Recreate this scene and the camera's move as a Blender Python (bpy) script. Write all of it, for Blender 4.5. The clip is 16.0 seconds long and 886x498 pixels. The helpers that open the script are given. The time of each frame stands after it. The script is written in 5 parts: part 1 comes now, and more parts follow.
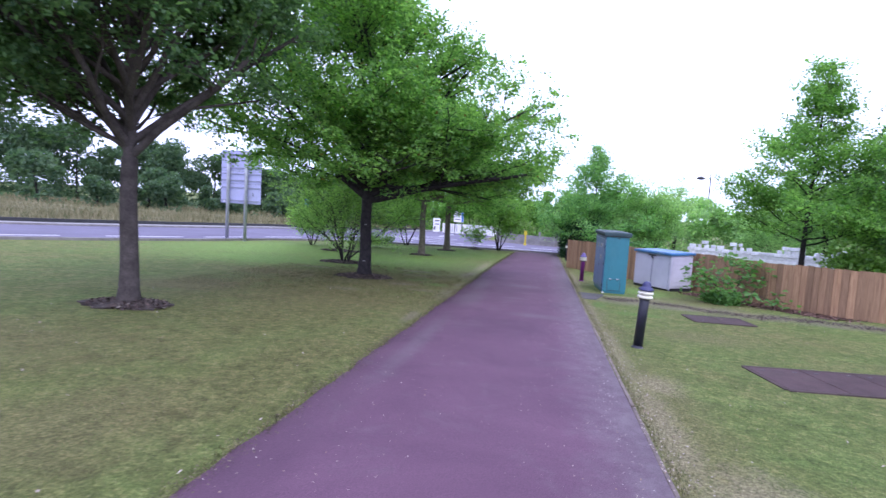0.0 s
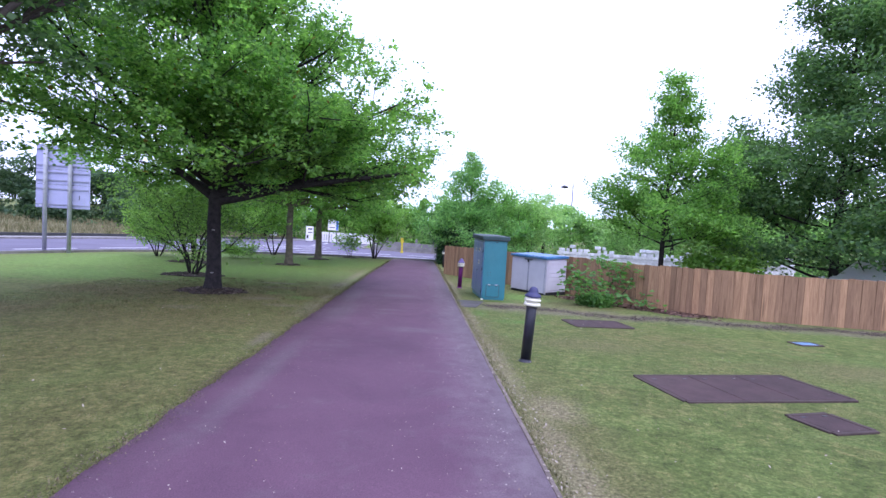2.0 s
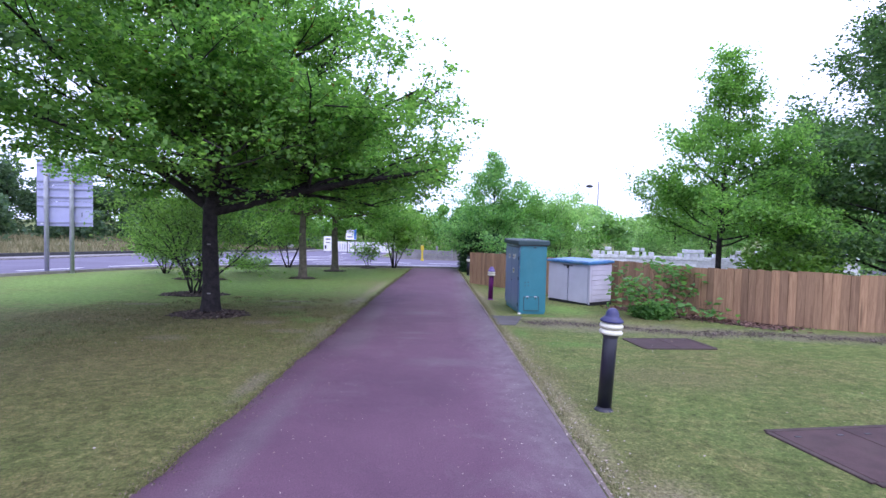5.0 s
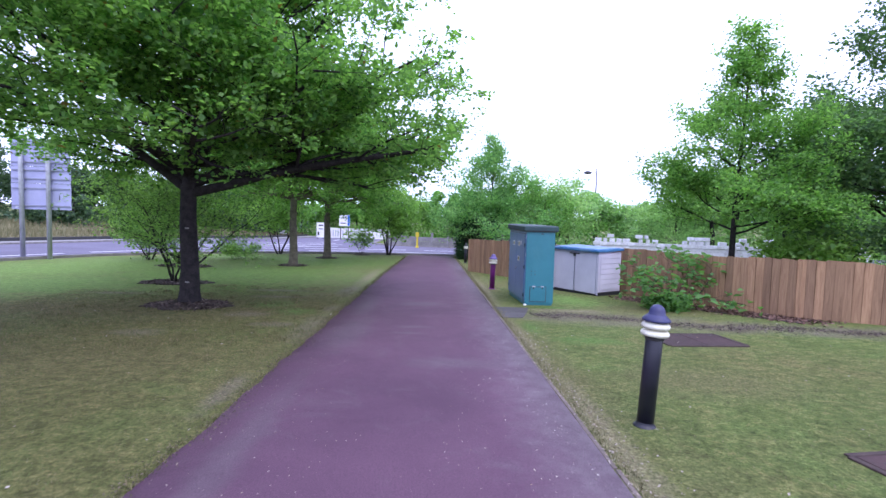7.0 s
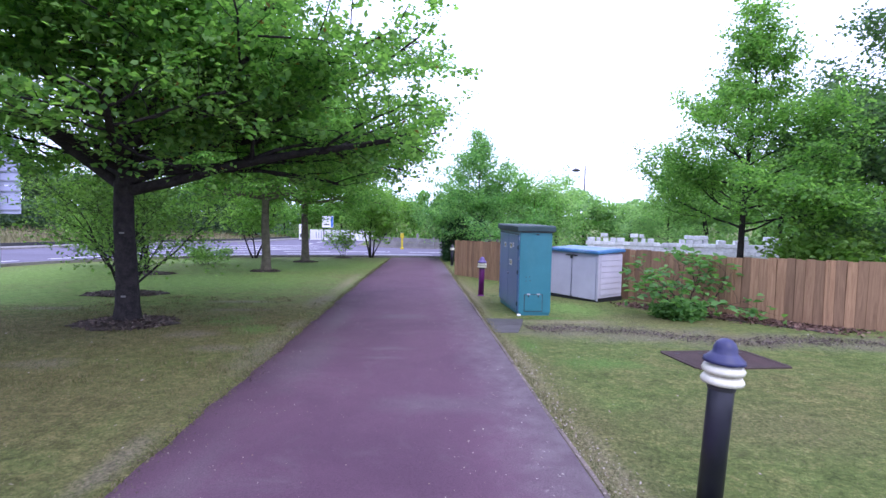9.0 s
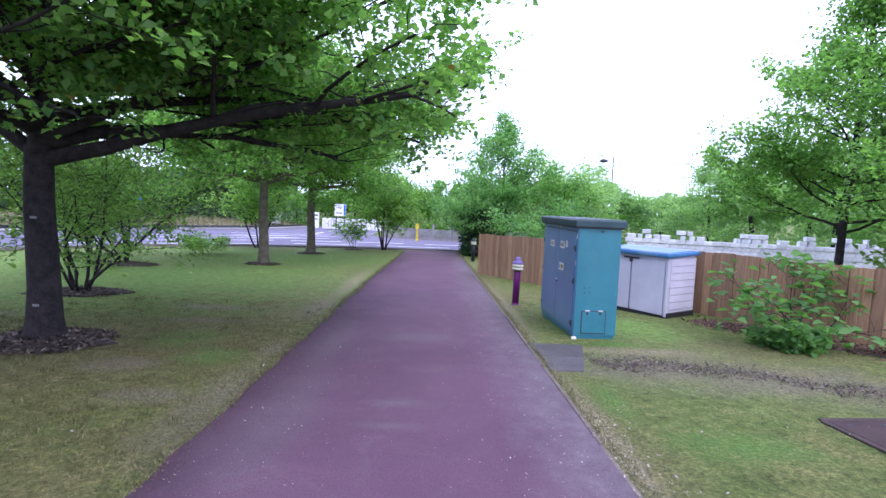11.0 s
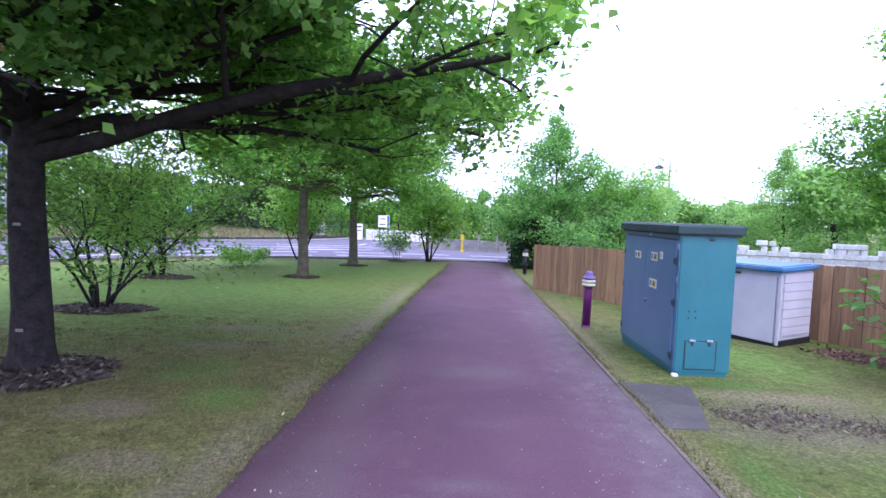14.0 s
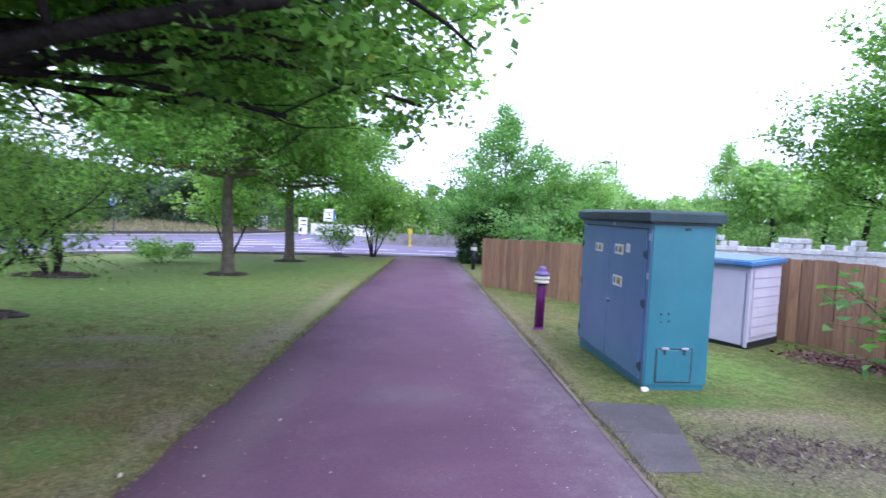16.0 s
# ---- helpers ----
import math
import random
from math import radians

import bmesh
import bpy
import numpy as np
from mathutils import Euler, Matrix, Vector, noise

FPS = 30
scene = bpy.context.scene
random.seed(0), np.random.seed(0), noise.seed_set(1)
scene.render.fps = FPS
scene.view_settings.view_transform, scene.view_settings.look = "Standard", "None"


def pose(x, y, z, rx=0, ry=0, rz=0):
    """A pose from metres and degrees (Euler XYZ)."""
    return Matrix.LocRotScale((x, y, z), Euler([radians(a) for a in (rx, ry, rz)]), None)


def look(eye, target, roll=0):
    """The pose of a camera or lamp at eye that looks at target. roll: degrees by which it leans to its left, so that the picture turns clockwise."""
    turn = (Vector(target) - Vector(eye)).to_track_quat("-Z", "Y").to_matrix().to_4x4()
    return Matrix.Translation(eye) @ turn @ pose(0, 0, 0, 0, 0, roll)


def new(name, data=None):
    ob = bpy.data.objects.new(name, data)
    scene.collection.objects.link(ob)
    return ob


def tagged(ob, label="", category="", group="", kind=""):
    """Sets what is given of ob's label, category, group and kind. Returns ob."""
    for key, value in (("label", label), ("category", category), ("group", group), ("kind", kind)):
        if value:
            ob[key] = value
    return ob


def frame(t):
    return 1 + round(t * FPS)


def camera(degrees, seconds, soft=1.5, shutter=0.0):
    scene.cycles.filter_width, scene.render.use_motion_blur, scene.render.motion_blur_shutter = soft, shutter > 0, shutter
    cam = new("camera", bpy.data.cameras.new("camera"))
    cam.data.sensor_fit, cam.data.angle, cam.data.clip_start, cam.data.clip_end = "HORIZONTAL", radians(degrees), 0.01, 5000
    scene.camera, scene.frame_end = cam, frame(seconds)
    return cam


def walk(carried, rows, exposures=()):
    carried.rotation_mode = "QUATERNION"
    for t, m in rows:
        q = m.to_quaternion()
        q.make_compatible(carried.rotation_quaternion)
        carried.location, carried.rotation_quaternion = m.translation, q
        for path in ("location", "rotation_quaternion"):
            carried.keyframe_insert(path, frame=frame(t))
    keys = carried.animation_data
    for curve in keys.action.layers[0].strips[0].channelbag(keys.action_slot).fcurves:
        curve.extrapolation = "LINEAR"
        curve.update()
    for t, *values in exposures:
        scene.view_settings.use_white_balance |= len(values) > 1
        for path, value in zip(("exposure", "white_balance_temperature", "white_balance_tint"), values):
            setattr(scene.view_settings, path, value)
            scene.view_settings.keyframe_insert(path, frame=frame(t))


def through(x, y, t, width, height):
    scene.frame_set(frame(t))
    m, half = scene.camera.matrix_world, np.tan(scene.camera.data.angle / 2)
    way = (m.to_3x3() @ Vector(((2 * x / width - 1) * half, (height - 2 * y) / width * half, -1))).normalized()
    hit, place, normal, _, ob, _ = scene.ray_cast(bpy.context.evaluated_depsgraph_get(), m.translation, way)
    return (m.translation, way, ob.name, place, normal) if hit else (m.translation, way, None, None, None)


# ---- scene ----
cam = camera(81.0, 16.0, soft=1.5, shutter=0.4)
PATH = [
    (0, (0.747, 0.163, 1.527), (0.374, 2.121, 1.358), 3.4),
    (0.5, (0.773, 0.52, 1.426), (0.51, 2.497, 1.276), 3.5),
    (1, (0.691, 0.736, 1.435), (0.528, 2.725, 1.301), 3.7),
    (1.5, (0.723, 1.037, 1.37), (0.747, 3.033, 1.252), 3.6),
    (2, (0.767, 1.316, 1.395), (0.858, 3.311, 1.287), 3.3),
    (2.5, (0.667, 1.519, 1.381), (0.756, 3.514, 1.275), 3.3),
    (3, (0.584, 1.752, 1.386), (0.662, 3.748, 1.3), 3.2),
    (3.5, (0.632, 1.997, 1.346), (0.707, 3.994, 1.252), 2.4),
    (4, (0.640, 2.335, 1.360), (0.664, 4.333, 1.273), 1.3),
    (6.5, (0.528, 3.472, 1.343), (0.544, 5.469, 1.234), 1.3),
    (7, (0.502, 3.709, 1.294), (0.545, 5.704, 1.157), 1.6),
    (7.5, (0.586, 4.231, 1.306), (0.625, 6.225, 1.165), 1.4),
    (8, (0.506, 4.462, 1.314), (0.564, 6.456, 1.177), 1.5),
    (8.5, (0.538, 4.663, 1.273), (0.632, 6.657, 1.145), 1.3),
    (9, (0.606, 4.911, 1.276), (0.699, 6.904, 1.141), 1.0),
    (9.5, (0.613, 5.106, 1.244), (0.693, 7.1, 1.112), 0.9),
    (9.6, (0.61, 5.15, 1.233), (0.69, 7.143, 1.099), 0.8),
    (9.7, (0.537, 6.404, 1.232), (0.592, 8.396, 1.063), 2.2),
    (11.8, (0.472, 7.291, 1.187), (0.483, 9.284, 1.013), 1.8),
    (12, (0.473, 7.413, 1.174), (0.452, 9.405, 0.997), 1.7),
    (12.5, (0.446, 7.658, 1.181), (0.353, 9.649, 1.016), 1.4),
    (13, (0.319, 7.81, 1.16), (0.184, 9.8, 1.007), 1.5),
    (13.5, (0.248, 7.987, 1.191), (0.101, 9.977, 1.053), 2.0),
    (14, (0.277, 8.275, 1.125), (0.152, 10.267, 0.992), 1.8),
    (14.5, (0.317, 8.484, 1.15), (0.195, 10.475, 1.014), 1.6),
    (15, (0.312, 8.66, 1.14), (0.189, 10.652, 1.007), 1.6),
    (15.5, (0.292, 8.909, 1.129), (0.2, 10.902, 0.987), 1.8),
    (16, (0.425, 9.292, 1.032), (0.491, 11.285, 0.887), 2.1),
]
walk(cam, [(t, look(eye, target, roll)) for t, eye, target, roll in PATH], exposures=((0.0, -0.06), (4.2, -0.08), (9.6, 0.0), (12.0, 0.18), (16.0, 0.2)))

# ---------------------------------------------------------------- light
world = bpy.data.worlds.new("world")
scene.world = world
world.use_nodes = True
wn, wl = world.node_tree.nodes, world.node_tree.links
wn.clear()
w_out, w_bg = wn.new("ShaderNodeOutputWorld"), wn.new("ShaderNodeBackground")
w_sky = wn.new("ShaderNodeTexSky")
w_sky.sky_type, w_sky.sun_disc = "NISHITA", False
w_sky.sun_elevation, w_sky.sun_rotation = radians(54), radians(156)
w_gain = wn.new("ShaderNodeMix")
w_gain.data_type, w_gain.blend_type = "RGBA", "MULTIPLY"
w_gain.inputs[0].default_value = 1.0
w_gain.inputs[7].default_value = (0.16, 0.16, 0.16, 1)
wl.new(w_sky.outputs[0], w_gain.inputs[6])
w_tc, w_noise, w_ramp = wn.new("ShaderNodeTexCoord"), wn.new("ShaderNodeTexNoise"), wn.new("ShaderNodeValToRGB")
w_noise.inputs["Scale"].default_value, w_noise.inputs["Detail"].default_value = 1.6, 5
w_ramp.color_ramp.elements[0].position, w_ramp.color_ramp.elements[0].color = 0.30, (0.80, 0.80, 0.80, 1)
w_ramp.color_ramp.elements[1].position, w_ramp.color_ramp.elements[1].color = 0.52, (0.97, 0.97, 0.97, 1)
wl.new(w_tc.outputs["Generated"], w_noise.inputs["Vector"])
wl.new(w_noise.outputs["Fac"], w_ramp.inputs[0])
w_mix = wn.new("ShaderNodeMix")
w_mix.data_type = "RGBA"
wl.new(w_ramp.outputs[0], w_mix.inputs[0])
wl.new(w_gain.outputs[2], w_mix.inputs[6])
w_mix.inputs[7].default_value = (1.88, 2.0, 3.12, 1)      # overcast cloud
wl.new(w_mix.outputs[2], w_bg.inputs[0])
w_bg.inputs[1].default_value = 1.0
wl.new(w_bg.outputs[0], w_out.inputs[0])

sun = new("sun", bpy.data.lights.new("sun", "SUN"))
sun.data.energy, sun.data.angle, sun.data.color = 1.4, radians(30), (1.0, 0.96, 0.9)
sun.matrix_world = look((9, -20, 30), (0, 0, 0))

# ---------------------------------------------------------------- materials
SLOPE = 0.031


def gz(y):
    """Height of the ground, which falls gently along the path."""
    return -SLOPE * max(-60.0, min(90.0, y))


def mat_base(name, rough=0.7, metal=0.0, spec=0.4):
    m = bpy.data.materials.new(name)
    m.use_nodes = True
    b = m.node_tree.nodes["Principled BSDF"]
    b.inputs["Roughness"].default_value = rough
    b.inputs["Metallic"].default_value = metal
    b.inputs["Specular IOR Level"].default_value = spec
    return m, m.node_tree.nodes, m.node_tree.links, b


def noise_node(nodes, links, coord, scale, detail=4.0, rough=0.6, distort=0.0):
    n = nodes.new("ShaderNodeTexNoise")
    n.inputs["Scale"].default_value, n.inputs["Detail"].default_value = scale, detail
    n.inputs["Roughness"].default_value, n.inputs["Distortion"].default_value = rough, distort
    links.new(coord, n.inputs["Vector"])
    return n.outputs["Fac"]


def ramp_node(nodes, links, fac, stops):
    r = nodes.new("ShaderNodeValToRGB")
    els = r.color_ramp.elements
    while len(els) < len(stops):
        els.new(0.5)
    for e, (p, c) in zip(els, stops):
        e.position, e.color = p, (*c, 1)
    links.new(fac, r.inputs[0])
    return r.outputs[0]


def mix_node(nodes, links, fac, a, b, blend="MIX"):
    n = nodes.new("ShaderNodeMix")
    n.data_type, n.blend_type = "RGBA", blend
    for sock, v in ((n.inputs[0], fac), (n.inputs[6], a), (n.inputs[7], b)):
        if isinstance(v, bpy.types.NodeSocket):
            links.new(v, sock)
        elif isinstance(v, tuple):
            sock.default_value = (*v, 1)
        else:
            sock.default_value = v
    return n.outputs[2]


def bump_node(nodes, links, bsdf, height, strength=0.3, distance=0.01):
    n = nodes.new("ShaderNodeBump")
    n.inputs["Strength"].default_value, n.inputs["Distance"].default_value = strength, distance
    links.new(height, n.inputs["Height"])
    links.new(n.outputs[0], bsdf.inputs["Normal"])


def grained(name, dark, light, scale=8.0, fine=90.0, rough=0.7, metal=0.0, spec=0.4, bump=0.2, dist=0.004, vary=0.0, stain=None, stain_amount=0.5):
    """A surface with two scales of variation, optional stains and per-object variation."""
    m, n, l, b = mat_base(name, rough, metal, spec)
    co = n.new("ShaderNodeTexCoord").outputs["Object"]
    big = noise_node(n, l, co, scale, 5)
    small = noise_node(n, l, co, fine, 4)
    col = ramp_node(n, l, big, [(0.32, dark), (0.68, light)])
    sp = 0.28 if bump >= 0.2 else 0.06
    spk = ramp_node(n, l, small, [(0.3, (1 - sp,) * 3), (0.7, (1 + sp * 0.55,) * 3)])
    col = mix_node(n, l, 1.0, col, spk, "MULTIPLY")
    if stain:
        s = noise_node(n, l, co, scale * 0.45, 6, 0.7, 0.6)
        sf = ramp_node(n, l, s, [(0.52, (0, 0, 0)), (0.68, (stain_amount,) * 3)])
        col = mix_node(n, l, sf, col, stain)
    if vary:
        r = n.new("ShaderNodeObjectInfo").outputs["Random"]
        v = ramp_node(n, l, r, [(0.0, (1 - vary,) * 3), (1.0, (1 + vary,) * 3)])
        col = mix_node(n, l, 1.0, col, v, "MULTIPLY")
    l.new(col, b.inputs["Base Color"])
    if bump:
        bump_node(n, l, b, small, bump, dist)
    return m


def leaf_material(name, dark, light, through=0.35, rough=0.55, brown=0.0):
    m, n, l, b = mat_base(name, rough, 0, 0.3)
    r = n.new("ShaderNodeNewGeometry").outputs["Random Per Island"]
    co = n.new("ShaderNodeTexCoord").outputs["Object"]
    big = noise_node(n, l, co, 0.8, 3)
    stops = [(0.0, dark), (0.85, light)]
    if brown:
        stops.append((1.0 - brown, light))
        stops.append((1.0 - brown * 0.8, (0.17, 0.11, 0.04)))
    col = ramp_node(n, l, r, stops)
    tone = ramp_node(n, l, big, [(0.3, (0.75, 0.8, 0.75)), (0.7, (1.2, 1.15, 1.1))])
    col = mix_node(n, l, 1.0, col, tone, "MULTIPLY")
    l.new(col, b.inputs["Base Color"])
    t = n.new("ShaderNodeBsdfTranslucent")
    tc = mix_node(n, l, 1.0, col, (1.5, 1.75, 0.85), "MULTIPLY")
    l.new(tc, t.inputs[0])
    mix = n.new("ShaderNodeMixShader")
    mix.inputs[0].default_value = through
    l.new(b.outputs[0], mix.inputs[1])
    l.new(t.outputs[0], mix.inputs[2])
    l.new(mix.outputs[0], n["Material Output"].inputs[0])
    return m


def island_material(name, stops, rough=0.8, spec=0.25):
    m, n, l, b = mat_base(name, rough, 0, spec)
    r = n.new("ShaderNodeNewGeometry").outputs["Random Per Island"]
    l.new(ramp_node(n, l, r, stops), b.inputs["Base Color"])
    return m


BARE_SPOTS = [(-2.4, 11.8, 0.40, 0.26), (-1.6, 11.0, 0.50, 0.22), (-1.15, 11.0, 0.26, 1.2), (-2.5, 13.9, 0.6, 0.18), (-1.2, 12.6, 0.18, 0.5), (-3.2, 10.3, 0.35, 0.22), (-2.8, 14.9, 0.7, 0.22), (-5.6, 13.9, 0.6, 0.2), (-1.2, 8.0, 0.12, 0.6), (-1.3, 15.2, 0.25, 1.0), (2.9, 12.28, 1.15, 0.75), (3.9, 11.98, 1.4, 0.68), (5.2, 11.62, 1.7, 0.58), (7.2, 11.42, 2.4, 0.55), (9.8, 11.0, 2.6, 0.55), (1.68, 12.4, 0.12, 0.8)]
PALE_SPOTS = [(1.80, 4.4, 0.20, 1.5), (1.76, 7.2, 0.15, 1.6), (1.74, 10.5, 0.12, 1.6), (2.15, 3.4, 0.4, 0.5), (2.0, 5.7, 0.3, 0.4), (1.75, 16, 0.15, 3.0), (-1.25, 18.5, 0.2, 3.0), (2.9, 12.95, 0.9, 0.2)]
# sparse brown grass, with the trees' shade painted into it as well
THIN_SHADE_SPOTS = [(-3.0, 8.4, 3.2, 5.6), (-4.6, 12.4, 2.6, 1.5), (-2.0, 12.4, 1.2, 1.8), (-1.7, 5.0, 0.9, 3.0)]
FRESH_SPOTS = [(-5.5, 18.8, 5.0, 4.6), (-4.2, 24.5, 3.6, 5.0), (-9.8, 19.5, 4.5, 6.0), (-8.2, 15.2, 3.0, 2.4), (3.4, 14.4, 0.6, 1.0), (-7.5, 26.5, 3.0, 2.0)]
LUSH_SPOTS = [(2.80, 13.28, 0.45, 0.17), (2.0, 11.2, 0.16, 0.5), (2.6, 10.4, 0.5, 0.3), (-2.3, 12.9, 0.5, 0.5), (-1.7, 12.2, 0.4, 0.4)]
DUST_SPOTS = [(-0.85, 10.6, 0.32, 1.3), (-0.9, 12.9, 0.22, 1.3), (0.0, 10.95, 0.30, 0.10), (-0.05, 10.5, 0.26, 0.09), (0.5, 9.0, 0.5, 0.25), (0.1, 13.2, 0.5, 0.3), (-0.95, 6.5, 0.14, 2.2)]
STRAW_SPOTS = [(1.95, 5.0, 0.45, 2.8), (-1.35, 9.0, 0.30, 2.0), (1.8, 9.5, 0.35, 3.2), (-3.0, 9.2, 1.8, 1.4), (-1.7, 18.0, 0.9, 4.5), (1.75, 19, 0.4, 6), (-4.5, 4.5, 1.8, 1.1), (-2.4, 12.4, 2.0, 1.9), (-1.6, 14.6, 0.8, 1.6), (-5.2, 11.9, 2.0, 0.7), (3.2, 8.6, 1.0, 0.6), (6.5, 7.5, 1.5, 0.6), (-6, 9, 1.5, 1.2), (4.5, 13.2, 1.6, 0.7), (-2.3, 3.0, 0.9, 1.2)]


def spot_mask(n, l, co, spots, wobble):
    """1 inside any of the ragged ellipses (x, y, rx, ry), fading out at their rims."""
    total = None
    for x, y, rx, ry in spots:
        mp = n.new("ShaderNodeMapping")
        mp.vector_type = "POINT"
        mp.inputs["Location"].default_value = (-x / rx, -y / ry, 0)
        mp.inputs["Scale"].default_value = (1 / rx, 1 / ry, 0)
        l.new(co, mp.inputs[0])
        ln = n.new("ShaderNodeVectorMath")
        ln.operation = "LENGTH"
        l.new(mp.outputs[0], ln.inputs[0])
        ad = n.new("ShaderNodeMath")
        ad.operation = "MULTIPLY_ADD"
        l.new(wobble, ad.inputs[0])
        ad.inputs[1].default_value = 1.8
        l.new(ln.outputs["Value"], ad.inputs[2])
        inv = n.new("ShaderNodeMapRange")
        l.new(ad.outputs[0], inv.inputs[0])
        inv.inputs[1].default_value, inv.inputs[2].default_value = 2.1, 1.2
        inv.inputs[3].default_value, inv.inputs[4].default_value = 0.0, 1.0
        if total is None:
            total = inv.outputs[0]
        else:
            mx = n.new("ShaderNodeMath")
            mx.operation = "MAXIMUM"
            l.new(total, mx.inputs[0])
            l.new(inv.outputs[0], mx.inputs[1])
            total = mx.outputs[0]
    return total


def lawn_material():
    m, n, l, b = mat_base("mown_lawn", 0.9, 0, 0.15)
    co = n.new("ShaderNodeTexCoord").outputs["Object"]
    big = noise_node(n, l, co, 0.33, 5, 0.62, 0.4)
    mid = noise_node(n, l, co, 2.2, 6, 0.7)
    fine = noise_node(n, l, co, 38.0, 5, 0.75)
    hair = noise_node(n, l, co, 190.0, 3, 0.7)
    green = ramp_node(n, l, mid, [(0.3, (0.097, 0.140, 0.047)), (0.7, (0.172, 0.230, 0.082))])
    straw = ramp_node(n, l, fine, [(0.3, (0.120, 0.102, 0.054)), (0.7, (0.255, 0.222, 0.122))])
    dry = mix_node(n, l, 0.5, big, mid)
    dry = ramp_node(n, l, dry, [(0.46, (0.04,) * 3), (0.62, (0.65,) * 3)])
    col = mix_node(n, l, dry, green, straw)
    clump = noise_node(n, l, co, 9.0, 6, 0.75, 0.5)
    tuft = ramp_node(n, l, clump, [(0.53, (0, 0, 0)), (0.66, (0.55,) * 3)])
    col = mix_node(n, l, tuft, col, straw)
    lush = ramp_node(n, l, noise_node(n, l, co, 1.1, 5, 0.7, 0.7), [(0.48, (0, 0, 0)), (0.66, (0.65,) * 3)])
    col = mix_node(n, l, lush, col, (0.128, 0.205, 0.068))
    mott = ramp_node(n, l, clump, [(0.34, (0.62, 0.62, 0.58)), (0.62, (1.36, 1.30, 1.20))])
    col = mix_node(n, l, 1.0, col, mott, "MULTIPLY")
    sm = n.new("ShaderNodeMath")
    sm.operation = "MULTIPLY"
    l.new(spot_mask(n, l, co, STRAW_SPOTS, mid), sm.inputs[0])
    sm.inputs[1].default_value = 0.55
    col = mix_node(n, l, sm.outputs[0], col, straw)
    # brown of sparse grass, also carrying painted tree shade
    thin_shade = ramp_node(n, l, clump, [(0.40, (0.085, 0.074, 0.032)), (0.62, (0.205, 0.165, 0.082))])
    sm3 = n.new("ShaderNodeMath")
    sm3.operation = "MULTIPLY"
    l.new(spot_mask(n, l, co, THIN_SHADE_SPOTS, mid), sm3.inputs[0])
    sm3.inputs[1].default_value = 0.55
    col = mix_node(n, l, sm3.outputs[0], col, thin_shade)
    sm6 = n.new("ShaderNodeMath")
    sm6.operation = "MULTIPLY"
    l.new(spot_mask(n, l, co, FRESH_SPOTS, mid), sm6.inputs[0])
    sm6.inputs[1].default_value = 0.88
    fresh = ramp_node(n, l, clump, [(0.34, (0.125, 0.220, 0.056)), (0.64, (0.245, 0.385, 0.112))])
    col = mix_node(n, l, sm6.outputs[0], col, fresh)
    soil = ramp_node(n, l, fine, [(0.3, (0.165, 0.138, 0.112)), (0.7, (0.285, 0.246, 0.205))])
    sm2 = n.new("ShaderNodeMath")
    sm2.operation = "MULTIPLY"
    l.new(spot_mask(n, l, co, BARE_SPOTS, mid), sm2.inputs[0])
    sm2.inputs[1].default_value = 0.68
    col = mix_node(n, l, sm2.outputs[0], col, soil)
    sm5 = n.new("ShaderNodeMath")
    sm5.operation = "MULTIPLY"
    l.new(spot_mask(n, l, co, LUSH_SPOTS, clump), sm5.inputs[0])
    sm5.inputs[1].default_value = 0.7
    col = mix_node(n, l, sm5.outputs[0], col, (0.120, 0.235, 0.060))
    pale = ramp_node(n, l, fine, [(0.3, (0.20, 0.165, 0.115)), (0.7, (0.42, 0.36, 0.27))])
    sm4 = n.new("ShaderNodeMath")
    sm4.operation = "MULTIPLY"
    l.new(spot_mask(n, l, co, PALE_SPOTS, clump), sm4.inputs[0])
    sm4.inputs[1].default_value = 0.6
    col = mix_node(n, l, sm4.outputs[0], col, pale)
    grain = ramp_node(n, l, fine, [(0.28, (0.42, 0.44, 0.40)), (0.70, (1.42, 1.40, 1.30))])
    col = mix_node(n, l, 1.0, col, grain, "MULTIPLY")
    grain2 = ramp_node(n, l, hair, [(0.3, (0.7, 0.7, 0.7)), (0.7, (1.25, 1.25, 1.2))])
    col = mix_node(n, l, 0.8, col, grain2, "MULTIPLY")
    l.new(col, b.inputs["Base Color"])
    bump_node(n, l, b, fine, 0.9, 0.03)
    return m


